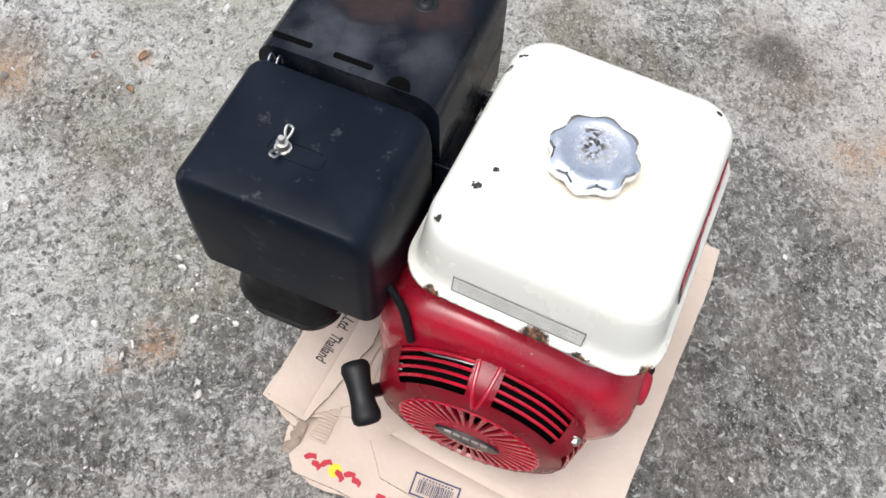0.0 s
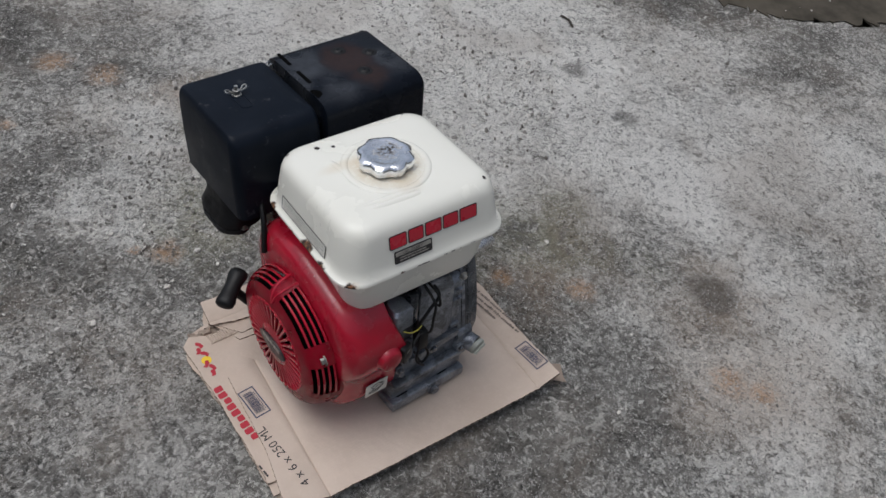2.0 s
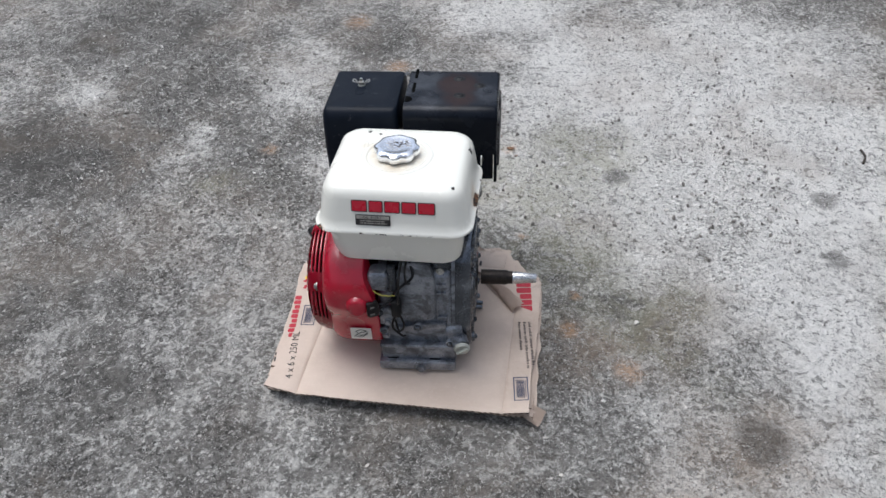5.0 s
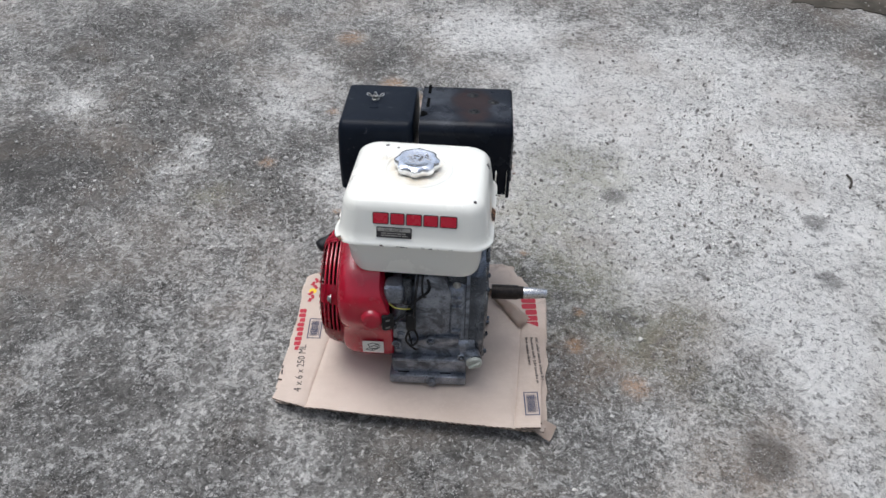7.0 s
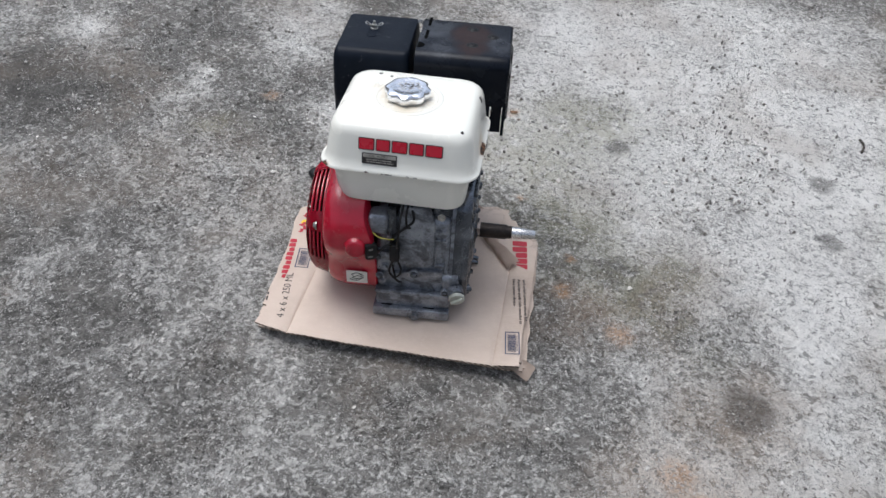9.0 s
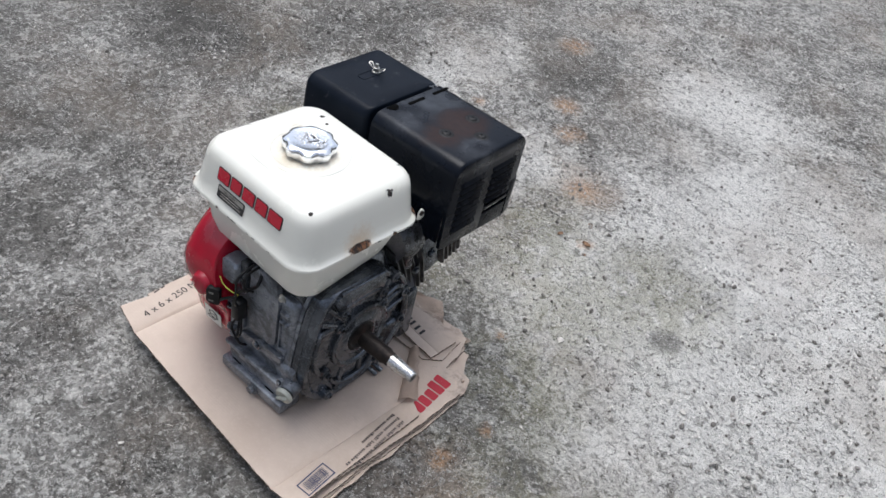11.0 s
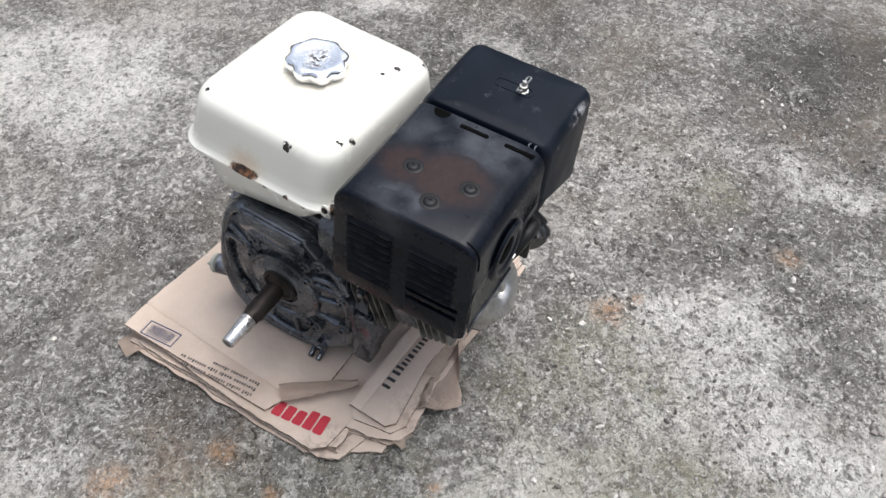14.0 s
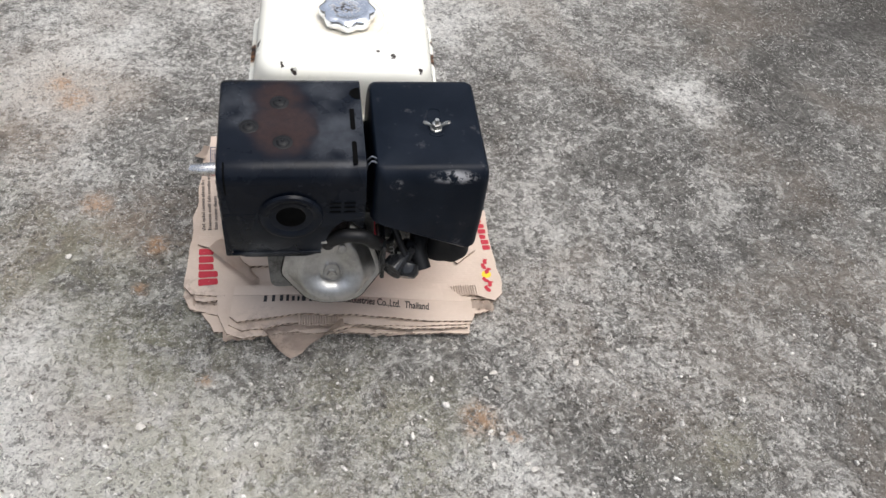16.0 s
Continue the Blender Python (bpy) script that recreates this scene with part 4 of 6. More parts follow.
        a, b = Vector((0.256, -0.306, 0.018)).lerp(Vector((0.288, -0.325, 0.006)), t), Vector((0.270, -0.272, 0.018)).lerp(Vector((0.304, -0.291, 0.005)), t)
        row = []
        for k in range(7):
            s = k / 6
            p = a.lerp(b, s)
            p.x += 0.0025 * noise.noise((s * 6, 4, t)) * t
            p.z += 0.006 * t * t * (2 * s - 1) ** 2 + 0.002 * math.sin(5 * s + 4 * t)
            row.append(p)
        rows.append(row)
    ring_faces(bm, rows, closed=False, cap=False)
    bmesh.ops.solidify(bm, geom=bm.faces[:], thickness=0.003)
    part("corner_tab", bm, CARD, top[0], "bent torn cardboard tab")
    # torn scrap hanging out at the rear, its sides curled up
    bm = bmesh.new()
    rows = []
    for i in range(15):
        u = i / 14
        bx, by = 0.174 - 0.146 * u, 0.138 + 0.004 * u
        reach = 0.058 * (1 - abs(u - 0.33) / (0.36 if u < 0.33 else 0.70)) + 0.004 * noise.noise((u * 9, 2, 0))
        row = []
        for k in range(8):
            v = k / 7
            curl = 0.062 * (u - 0.40) * v * v if u > 0.40 else 0.050 * (0.40 - u) * v
            row.append((bx + (0.137 - bx) * 0.12 * v + 0.002 * noise.noise((u * 14, v * 6, 1)), by + reach * v + 0.003 * noise.noise((u * 17, v * 3, 4)) * v, 0.0175 - 0.0125 * v + curl + 0.003 * math.sin(11 * u + 3 * v) + 0.005 * noise.noise((u * 7, v * 3, 9)) * v))
        rows.append(row)
    ring_faces(bm, rows, closed=False, cap=False)
    bmesh.ops.solidify(bm, geom=bm.faces[:], thickness=0.0025)
    part("torn_scrap", bm, CARD, torn[0], "ripped and curled cardboard scrap")
    # crumpled rags of the outer paper between the boards
    for x, y, z, length, seed in ((0.205, 0.150, 0.019, 0.05, 1), (0.12, 0.146, 0.021, 0.06, 2), (0.262, 0.074, 0.013, 0.04, 3), (-0.04, 0.152, 0.016, 0.07, 4), (-0.20, 0.106, 0.014, 0.04, 5), (0.06, 0.140, 0.024, 0.07, 6)):
        bm = bmesh.new()
        rows = []
        for i in range(11):
            u = i / 10
            row = []
            for k in range(5):
                v = k / 4
                row.append((x + length * (0.5 - u), y - 0.010 + (0.016 + 0.006 * noise.noise((u * 5, seed, 0))) * v, z + 0.006 * noise.noise((u * 6, v * 2, seed)) - 0.006 * v * v))
            rows.append(row)
        ring_faces(bm, rows, closed=False, cap=False)
        bmesh.ops.solidify(bm, geom=bm.faces[:], thickness=0.0012)
        part("torn_paper", bm, CARD, torn[0], "ragged strip of torn kraft paper")
    # bared flutes along the torn rear edge
    for i in range(16):
        x = 0.045 + 0.0042 * i
        part("bared_flute", rod((x, 0.118, 0.0290), (x + 0.001, 0.143, 0.0262), 0.0017, 0.0015, 6), CARD, rear[0])
    for i in range(22):
        x = -0.105 - 0.0042 * i
        part("bared_flute", rod((x, 0.066, 0.0205), (x - 0.0008, 0.086 + 0.002 * math.sin(i), 0.0196), 0.0016, 0.0014, 6), CARD, logo[0])


boxes()


# ---------------------------------------------------------------- the engine
BASE_DROP = 0.140
engine = thing("petrol_engine", pose(0, -0.084, 0.166, -4.5) @ Matrix.Translation((0, 0, -BASE_DROP)), "used petrol engine with white tank and red cowl on cardboard", "engine")
RAISE[engine.name] = (0, 0, BASE_DROP)
TANK = at(0.030, -0.025, 0, None, -2.5)


def fuel_tank():
    rows = [(-0.100, 0.104, -0.074, 0.070, 0.03, 0.117), (-0.110, 0.114, -0.091, 0.092, 0.034, 0.123), (-0.115, 0.118, -0.098, 0.102, 0.034, 0.145), (-0.120, 0.122, -0.104, 0.110, 0.034, 0.196)]
    lip = [(-0.135, 0.136, -0.116, 0.124, 0.038, 0.1975), (-0.138, 0.139, -0.119, 0.127, 0.040, 0.1995), (-0.1375, 0.1385, -0.1185, 0.1265, 0.040, 0.2025), (-0.133, 0.134, -0.1175, 0.122, 0.038, 0.2045)]
    shell = [(-0.1295, 0.1315, -0.1135, 0.1195, 0.036, 0.2085), (-0.1275, 0.1295, -0.1105, 0.118, 0.036, 0.222), (-0.1245, 0.1265, -0.1065, 0.1160, 0.036, 0.243), (-0.122, 0.124, -0.104, 0.1145, 0.036, 0.259)]
    for a in (18, 36, 54, 72, 86):
        s, c = math.sin(radians(a)), math.cos(radians(a))
        d = 0.022 * (1 - c)
        shell.append((-0.121 + d, 0.123 - d, -0.103 + d, 0.1138 - d, 0.036 - d * 0.3, 0.260 + 0.020 * s))
    shell.append((-0.085, 0.09, -0.07, 0.08, 0.03, 0.2828))
    shell.append((-0.04, 0.045, -0.035, 0.04, 0.02, 0.2836))
    bm = stack(rows + lip + shell, n=8)
    for v in bm.verts:
        if v.co.z < 0.19 and v.co.y > 0.015:
            v.co.z += 0.48 * (v.co.y - 0.015) * (0.196 - v.co.z) / 0.07
    tank = part("fuel_tank", bm, WHITE, engine, "white enamelled tank with rust chips")
    tank.matrix_local = Matrix.Translation((0, 0, BASE_DROP)) @ TANK
    # pressed rings round the neck and the two ribs
    bm = bmesh.new()
    for r in (0.058,):
        ring = [(r + 0.0055 * math.cos(a), 0.2832 + 0.0020 * math.sin(a)) for a in [radians(180 * i / 6) for i in range(7)]]
        lathe(ring, 64, bm, at(-0.003, 0.002, 0), cap=False)
    part("pressed_ring", bm, WHITE, tank)
    for x0, y0, x1, y1 in ((-0.085, -0.056, 0.02, -0.062), (-0.075, -0.066, 0.015, -0.069), (-0.066, 0.052, -0.060, 0.005)):
        d = math.hypot(x1 - x0, y1 - y0)
        bm = lathe([(0.0040, 0), (0.0062, d * 0.12), (0.0072, d * 0.3), (0.0074, d * 0.6), (0.0066, d * 0.85), (0.0040, d)], 24, None, aim((x0, y0, 0.2774), (x1, y1, 0.2776)))
        part("pressed_rib", bm, WHITE, tank)
    # filler cap
    neck = lathe([(0.034, 0.281), (0.034, 0.288), (0.030, 0.290)], 40, None, at(-0.003, 0.004, 0))
    part("filler_neck", neck, ZINC, tank, "rust-stained filler neck")
    n = 96
    wave = lambda i, k: 1 + k * (0.5 + 0.5 * math.cos(8 * 2 * math.pi * i / n)) ** 0.7 - k * 0.5
    prof = [(0.0352, 0.2865, 0.10), (0.0375, 0.289, 0.13), (0.0385, 0.296, 0.13), (0.0378, 0.3005, 0.115), (0.0345, 0.3035, 0.06), (0.029, 0.3045, 0.0), (0.0275, 0.3038, 0.0), (0.012, 0.3040, 0.0)]
    bm = bmesh.new()
    ring_faces(bm, [[(-0.003 + r * wave(i, k) * math.cos(2 * math.pi * i / n), 0.004 + r * wave(i, k) * math.sin(2 * math.pi * i / n), z) for i in range(n)] for r, z, k in prof])
    part("fuel_cap", bm, CHROME, tank, "spotted chrome filler cap with a scalloped rim")
    # red wordmark on the front as plain blocks over a dark edge
    slope = pose(0, 0, 0, -11)
    front = at(-0.0655, -0.1082, 0.2385, None) @ slope @ FACE_MY
    dark, bright = bmesh.new(), bmesh.new()
    x = 0.0
    for w in (0.0275, 0.0245, 0.0270, 0.0255, 0.0295):
        slab(rounded([(x, 0), (x + w, 0), (x + w, 0.0215), (x, 0.0215)], 0.003), 0.0006, bm=dark)
        slab(rounded([(x + 0.0016, 0.0016), (x + w - 0.0016, 0.0016), (x + w - 0.0016, 0.0199), (x + 0.0016, 0.0199)], 0.0022), 0.0011, bm=bright)
        x += w + 0.0022
    bmesh.ops.transform(dark, verts=dark.verts, matrix=front)
    bmesh.ops.transform(bright, verts=bright.verts, matrix=front)
    part("wordmark_edge", dark, DECALBLACK, tank, "dark outline blocks")
    part("wordmark", bright, DECALRED, tank, "red decal blocks")
    # oil label
    low = at(-0.059, -0.1128, 0.2145, None) @ slope @ FACE_MY
    part("oil_label", slab(rounded([(0, 0), (0.060, 0), (0.060, 0.0195), (0, 0.0195)], 0.0015), 0.0007, m=low), DECALBLACK, tank, "black and silver oil label")
    part("label_panel", slab([(0.002, 0.0115), (0.058, 0.0115), (0.058, 0.018), (0.002, 0.018)], 0.0010, m=low), DECALGREY, tank, "silver panel")
    bm = letters("OIL ALERT", 0.0068)
    bmesh.ops.transform(bm, verts=bm.verts, matrix=low @ Matrix.Translation((0.013, 0.0125, 0.0013)))
    part("label_text", bm, DECALBLACK, tank, "black letters")
    bm = bmesh.new()
    for k, (s, w) in enumerate(((2, 0.042), (9, 0.046))):
        for a, b, c, d in word_bars(w, 0.0018, s):
            slab([(0.008 + a, 0.0072 - 0.004 * k), (0.008 + b, 0.0072 - 0.004 * k), (0.008 + b, 0.009 - 0.004 * k), (0.008 + a, 0.009 - 0.004 * k)], 0.0011, bm=bm, m=low)
    part("label_lines", bm, DECALGREY, tank)
    # warning label on the cowl side
    side = at(-0.1300, 0.073, 0.2080, None) @ pose(0, 0, 0, 0, 7.5) @ FACE_MX
    w, h, b = 0.123, 0.0215, 0.0010
    bm = bmesh.new()
    for x0, x1, y0, y1 in ((0, w, 0, b), (0, w, h - b, h), (0, b, b, h - b), (w - b, w, b, h - b)):
        slab([(x0, y0), (x1, y0), (x1, y1), (x0, y1)], 0.0011, bm=bm, m=side)
    part("warning_frame", bm, GREYPRINT, tank, "thin dark printed frame")
    part("warning_label", slab([(0, 0), (w, 0), (w, h), (0, h)], 0.0006, m=side), PALELABEL, tank, "pale warning label")
    bm = bmesh.new()
    for k in range(5):
        for a, c, lo, hi in word_bars(w - 0.012 - 0.008 * (k % 2), 0.0009, 20 + k):
            slab([(0.006 + a, 0.0152 - 0.0031 * k), (0.006 + c, 0.0152 - 0.0031 * k), (0.006 + c, 0.0160 - 0.0031 * k), (0.006 + a, 0.0160 - 0.0031 * k)], 0.0010, bm=bm, m=side)
    part("warning_lines", bm, LINEPRINT, tank)
    # tank bolts at the flange corners
    part("tank_bolt", bolt(0.1352, 0.1165, 0.212, FACE_PX, 0.0030, 0.0025), BROWNSTEEL, tank, "dark bolt head")
    part("tank_bracket", slab(rounded([(0.110, 0.200), (0.124, 0.200), (0.123, 0.216), (0.116, 0.221), (0.111, 0.216)], 0.004), 0.002, 0.0007, m=at(0.1330, 0, 0, FACE_PX)), WHITE, tank)


def air_cleaner():
    rows = [(-0.131, 0.011, 0.116, 0.297, 0.016, 0.149), (-0.1345, 0.0115, 0.112, 0.299, 0.016, 0.151), (-0.1365, 0.0105, 0.112, 0.297, 0.015, 0.21), (-0.1360, 0.0095, 0.114, 0.296, 0.014, 0.262)]
    for a in (15, 30, 45, 60, 75, 88):
        s, c = math.sin(radians(a)), math.cos(radians(a))
        rows.append((-0.1355 + 0.008 * (1 - c), 0.0085 - 0.004 * (1 - c), 0.1150 + 0.020 * (1 - c), 0.2955 - 0.016 * (1 - c), 0.014 - 0.008 * (1 - c), 0.272 + 0.0225 * s))
    rows.append((-0.100, -0.02, 0.17, 0.25, 0.012, 0.2948))
    shell = stack(rows, n=7)
    for v in shell.verts:
        if v.co.z < 0.2 and v.co.y > 0.2:
            v.co.z += min(0.053, max(0.0, 0.85 * (v.co.x + 0.062)))
    cover = part("air_cleaner_cover", shell, PLASTIC, engine, "matt black plastic cover")
    # embossed oval, stud, nut with two loops
    oval = rounded([(-0.026, -0.009), (0.026, -0.009), (0.026, 0.009), (-0.026, 0.009)], 0.009, 8)
    ring = bmesh.new()
    ring_faces(ring, [[(x * k, y * k2, z) for x, y in oval] for k, k2, z in ((0.94, 0.86, 0.0), (0.95, 0.87, 0.0008), (1.0, 1.0, 0.0008), (1.01, 1.02, 0.0))], cap=False)
    bmesh.ops.transform(ring, verts=ring.verts, matrix=at(-0.073, 0.207, 0.2947, None, 90))
    part("embossed_oval", ring, PLASTIC, cover)
    part("stud", rod((-0.073, 0.219, 0.2922), (-0.073, 0.219, 0.3102), 0.0028, n=12), ZINC, cover, "threaded stud")
    nut = lathe([(0.0075, 0.2947), (0.0075, 0.2967), (0.0055, 0.2972), (0.0055, 0.3037), (0.004, 0.3042)], 20, None, at(-0.073, 0.219, 0))
    for s in (-1, 1):
        loop = [(-0.073 + s * 0.005, 0.219, 0.2992), (-0.073 + s * 0.011, 0.2215, 0.3047), (-0.073 + s * 0.0155, 0.2215, 0.3067), (-0.073 + s * 0.0165, 0.219, 0.3057), (-0.073 + s * 0.0155, 0.2165, 0.3047), (-0.073 + s * 0.011, 0.2165, 0.3027), (-0.073 + s * 0.005, 0.219, 0.2992)]
        pipe(loop, 0.0012, 6, nut, 3)
    part("wing_nut", nut, ZINC, cover, "bright wing nut")
    for y in (0.268, 0.276):
        part("cover_clip", pipe([(0.006, y, 0.2925), (0.012, y, 0.2955), (0.017, y + 0.001, 0.2900), (0.019, y + 0.001, 0.2800)], 0.0010, 6), ALLOY, cover, "dull wire clip")
    # inlet box under the cover and its flange plate
    bm = stack([(-0.128, -0.078, 0.178, 0.262, 0.020, 0.156), (-0.129, -0.077, 0.177, 0.263, 0.022, 0.124), (-0.134, -0.072, 0.171, 0.269, 0.025, 0.108), (-0.139, -0.067, 0.166, 0.274, 0.028, 0.097), (-0.139, -0.067, 0.166, 0.274, 0.028, 0.088)], n=8)
    part("air_inlet_box", bm, RUBBER, engine, "black plastic inlet elbow")
    plate = slab(rounded([(-0.030, -0.030), (0.030, -0.030), (0.060, 0.0), (0.036, 0.032), (-0.036, 0.032), (-0.058, 0.0)], 0.022, 6), 0.007, 0.002, m=at(-0.110, 0.216, 0.080, None, 90))
    part("inlet_flange", plate, RUBBER, engine, "black oval flange plate")
    part("inlet_bolt", bolt(-0.108, 0.168, 0.088, Matrix(), 0.0045, 0.005), ZINC, engine)
    # carburettor with bowl and fuel valve
    carb = part("carburettor", box(-0.060, -0.008, 0.165, 0.235, 0.085, 0.150, 0.010), GLOSSBLACK, engine, "oily black carburettor")
    part("float_bowl", lathe([(0.012, 0.040), (0.021, 0.046), (0.023, 0.062), (0.024, 0.088)], 28, None, at(-0.036, 0.205, 0)), GLOSSBLACK, carb)
    part("throttle_lever", box(-0.030, -0.004, 0.236, 0.262, 0.128, 0.131, 0.001), ZINC, carb)
    bm = rod((-0.052, 0.262, 0.112), (-0.020, 0.300, 0.104), 0.014, 0.016, 20)
    lathe([(0.011, 0), (0.017, 0.004), (0.017, 0.016), (0.012, 0.022)], 20, bm, aim((-0.045, 0.285, 0.103), (-0.040, 0.312, 0.088)))
    part("fuel_valve", bm, GLOSSBLACK, engine, "oily black fuel valve and cup")
    part("fuel_hose", pipe([(-0.02, 0.16, 0.14), (-0.015, 0.20, 0.165), (-0.022, 0.25, 0.155), (-0.040, 0.285, 0.118)], 0.005, 10), RUBBER, engine, "black rubber hose")
    part("choke_rod", pipe([(-0.075, 0.225, 0.115), (-0.055, 0.27, 0.100), (-0.030, 0.285, 0.125)], 0.0018, 6), ZINC, engine)
    part("carb_bracket", box(-0.012, -0.006, 0.200, 0.296, 0.080, 0.150, 0.002), GLOSSBLACK, engine, "black sheet bracket")
    part("intake_elbow", pipe([(-0.066, 0.24, 0.120), (-0.060, 0.268, 0.108), (-0.066, 0.288, 0.090)], 0.013, 14), RUBBER, engine, "black rubber elbow")
    for x, z in ((-0.024, 0.132), (-0.048, 0.128)):
        part("carb_screw", bolt(x, 0.236, z, FACE_PY, 0.004, 0.005), ZINC, carb, "small zinc screw")
    part("return_spring", pipe([(-0.022 + 0.003 * math.cos(1.6 * i), 0.262 + 0.0016 * i, 0.124 + 0.003 * math.sin(1.6 * i)) for i in range(18)], 0.0006, 5, None, 2), ZINC, carb, "thin return spring")
    # stem of the breather dropping behind the cowl
    part("breather_tube", pipe([(-0.098, 0.118, 0.175), (-0.108, 0.095, 0.150), (-0.118, 0.082, 0.108)], 0.0045, 10), RUBBER, engine, "black rubber tube")


def muffler():
    # guard: a bent sheet cover, open below
    prof = []
    y0, y1, zt, r = 0.116, 0.2955, 0.2985, 0.024
    prof += [(y0 - 0.004, 0.150), (y0 - 0.003, 0.20), (y0, zt - r)]
    prof += [(y0 + r - r * math.cos(radians(a)), zt - r + r * math.sin(radians(a))) for a in range(15, 91, 15)]
    prof += [(y1 - r + r * math.sin(radians(a)), zt - r + r * math.cos(radians(a))) for a in range(0, 91, 15)]
    prof += [(y1 + 0.003, 0.21)]
    prof[0:2] = [(y0 - 0.003, 0.205)]
    bm = bmesh.new()
    rings = []
    for x, k in ((0.0195, 0.0), (0.022, 0.0), (0.150, 0.0), (0.1915, 0.0), (0.1955, 0.0015), (0.1975, 0.005)):
        rings.append([(x, min(max(y, y0 - 0.003 + k), y1 + 0.003 - k), z - (k * 0.8 if z > 0.215 else 0)) for y, z in prof])
    ring_faces(bm, rings)
    side = at(0.1912, 0, 0, FACE_PX)
    box(0.024, 0.190, 0.1130, 0.1157, 0.150, 0.212, 0.001, 1, bm)
    slab(rounded([(-0.1930, 0.166), (-0.187, 0.149), (-0.172, 0.142), (-0.090, 0.141), (-0.077, 0.149), (-0.062, 0.194), (-0.046, 0.212), (-0.0195, 0.215), (-0.0195, 0.226), (-0.1930, 0.226)], 0.006), 0.003, 0.001, bm, at(0, 0.2955, 0, FACE_PY))
    guard = part("muffler_guard", bm, GUARD, engine, "black sheet-steel guard with rust-brown patch")
    # shaft-side plate below the bend, its lowest slots cut right through
    part("side_plate", slab(rounded([(0.1145, 0.140), (0.216, 0.136), (0.216, 0.215), (0.1145, 0.215)], 0.006), 0.006, 0.002, m=side), GUARD, guard)
    part("side_plate", slab(rounded([(0.284, 0.134), (0.297, 0.142), (0.298, 0.215), (0.284, 0.215)], 0.004), 0.006, 0.0015, m=side), GUARD, guard)
    for lo, hi in ((0.132, 0.1655), (0.1735, 0.1800), (0.1880, 0.215)):
        part("slot_bar", slab([(0.214, lo + (0.003 if lo < 0.14 else 0)), (0.286, lo), (0.286, hi), (0.214, hi)], 0.0055, 0.0012, m=side), GUARD, guard)
    # screws in shallow dimples
    for x, y in ((0.123, 0.174), (0.119, 0.245), (0.160, 0.217)):
        bm = lathe([(0.0125, 0.2982), (0.0112, 0.2990), (0.0080, 0.2987), (0.0066, 0.3000), (0.0052, 0.3008), (0.0022, 0.3008), (0.0016, 0.2998)], 24, None, at(x, y, 0))
        part("guard_screw", bm, RUBBER, guard, "blackened screw head")
    # slots near the air cleaner and the half-round notch
    for ya, yb in ((0.245, 0.284), (0.186, 0.224)):
        part("guard_slot", slab(rounded([(0.0295, ya), (0.0355, ya), (0.0355, yb), (0.0295, yb)], 0.0026), 0.0007, m=at(0, 0, 0.2986)), SHADEBLACK, guard, "dark slot")
    part("guard_notch", slab([(0.0208 + 0.013 * math.sin(radians(a)), 0.157 + 0.011 * math.cos(radians(a))) for a in range(0, 181, 12)], 0.0007, m=at(0, 0, 0.2986)), SHADEBLACK, guard, "dark half-round notch")
    # louvres of the shaft-side plate
    for col, ya in enumerate((0.134, 0.214)):
        for row in range(8 if col == 0 else 6):
            z = 0.262 - 0.0125 * row
            bm = bmesh.new()
            ring_faces(bm, [[(0.1975, ya, z), (0.1975, ya, z - 0.007), (0.1980, ya, z - 0.006)], [(0.1975, ya + 0.004, z), (0.1975, ya + 0.004, z - 0.008), (0.2015, ya + 0.004, z - 0.0062)], [(0.1975, ya + 0.058, z), (0.1975, ya + 0.058, z - 0.008), (0.2015, ya + 0.058, z - 0.0062)], [(0.1975, ya + 0.062, z), (0.1975, ya + 0.062, z - 0.007), (0.1980, ya + 0.062, z - 0.006)]])
            part("louvre", bm, GUARD, guard)
            part("louvre_gap", box(0.1968, 0.1980, ya + 0.003, ya + 0.059, z - 0.0125, z - 0.0078), SHADEBLACK, guard)
    # outlet ring and hole at the back, slots and folded corner
    bm = lathe([(0.040, 0), (0.038, 0.0034), (0.034, 0.0048), (0.030, 0.0036), (0.027, 0.0014), (0.022, 0.0018), (0.018, 0.0006)], 40, None, at(0.112, 0.2990, 0.222, FACE_PY), cap=False)
    part("outlet_ring", bm, GUARD, guard)
    part("outlet_hole", lathe([(0.0185, 0.0008), (0.0180, 0.0012)], 32, None, at(0.112, 0.2988, 0.222, FACE_PY)), SHADEBLACK, guard, "sooty outlet opening")
    for row in range(3):
        for xa in (0.032, 0.050):
            part("louvre_gap", box(xa, xa + 0.014, 0.2980, 0.2989, 0.244 - 0.008 * row, 0.2458 - 0.008 * row), SHADEBLACK, guard)
    part("corner_seam", pipe([(0.1885, y1 - r + r * math.sin(radians(a)), zt - r + r * math.cos(radians(a))) for a in range(15, 91, 15)] + [(0.1885, y1 + 0.001, 0.262)], 0.0011, 6), SHADEBLACK, guard, "dark fold seam")
    part("guard_stay", box(0.075, 0.19, 0.2975, 0.3005, 0.1475, 0.152, 0.0008), GUARD, guard)
    # silencer can inside
    part("silencer", box(0.035, 0.180, 0.135, 0.292, 0.150, 0.270, 0.03, 4), BROWNSTEEL, engine, "browned silencer can")
    part("exhaust_pipe", pipe([(0.10, 0.20, 0.06), (0.13, 0.215, 0.11), (0.13, 0.225, 0.155)], 0.016, 14), BROWNSTEEL, engine, "browned exhaust pipe")


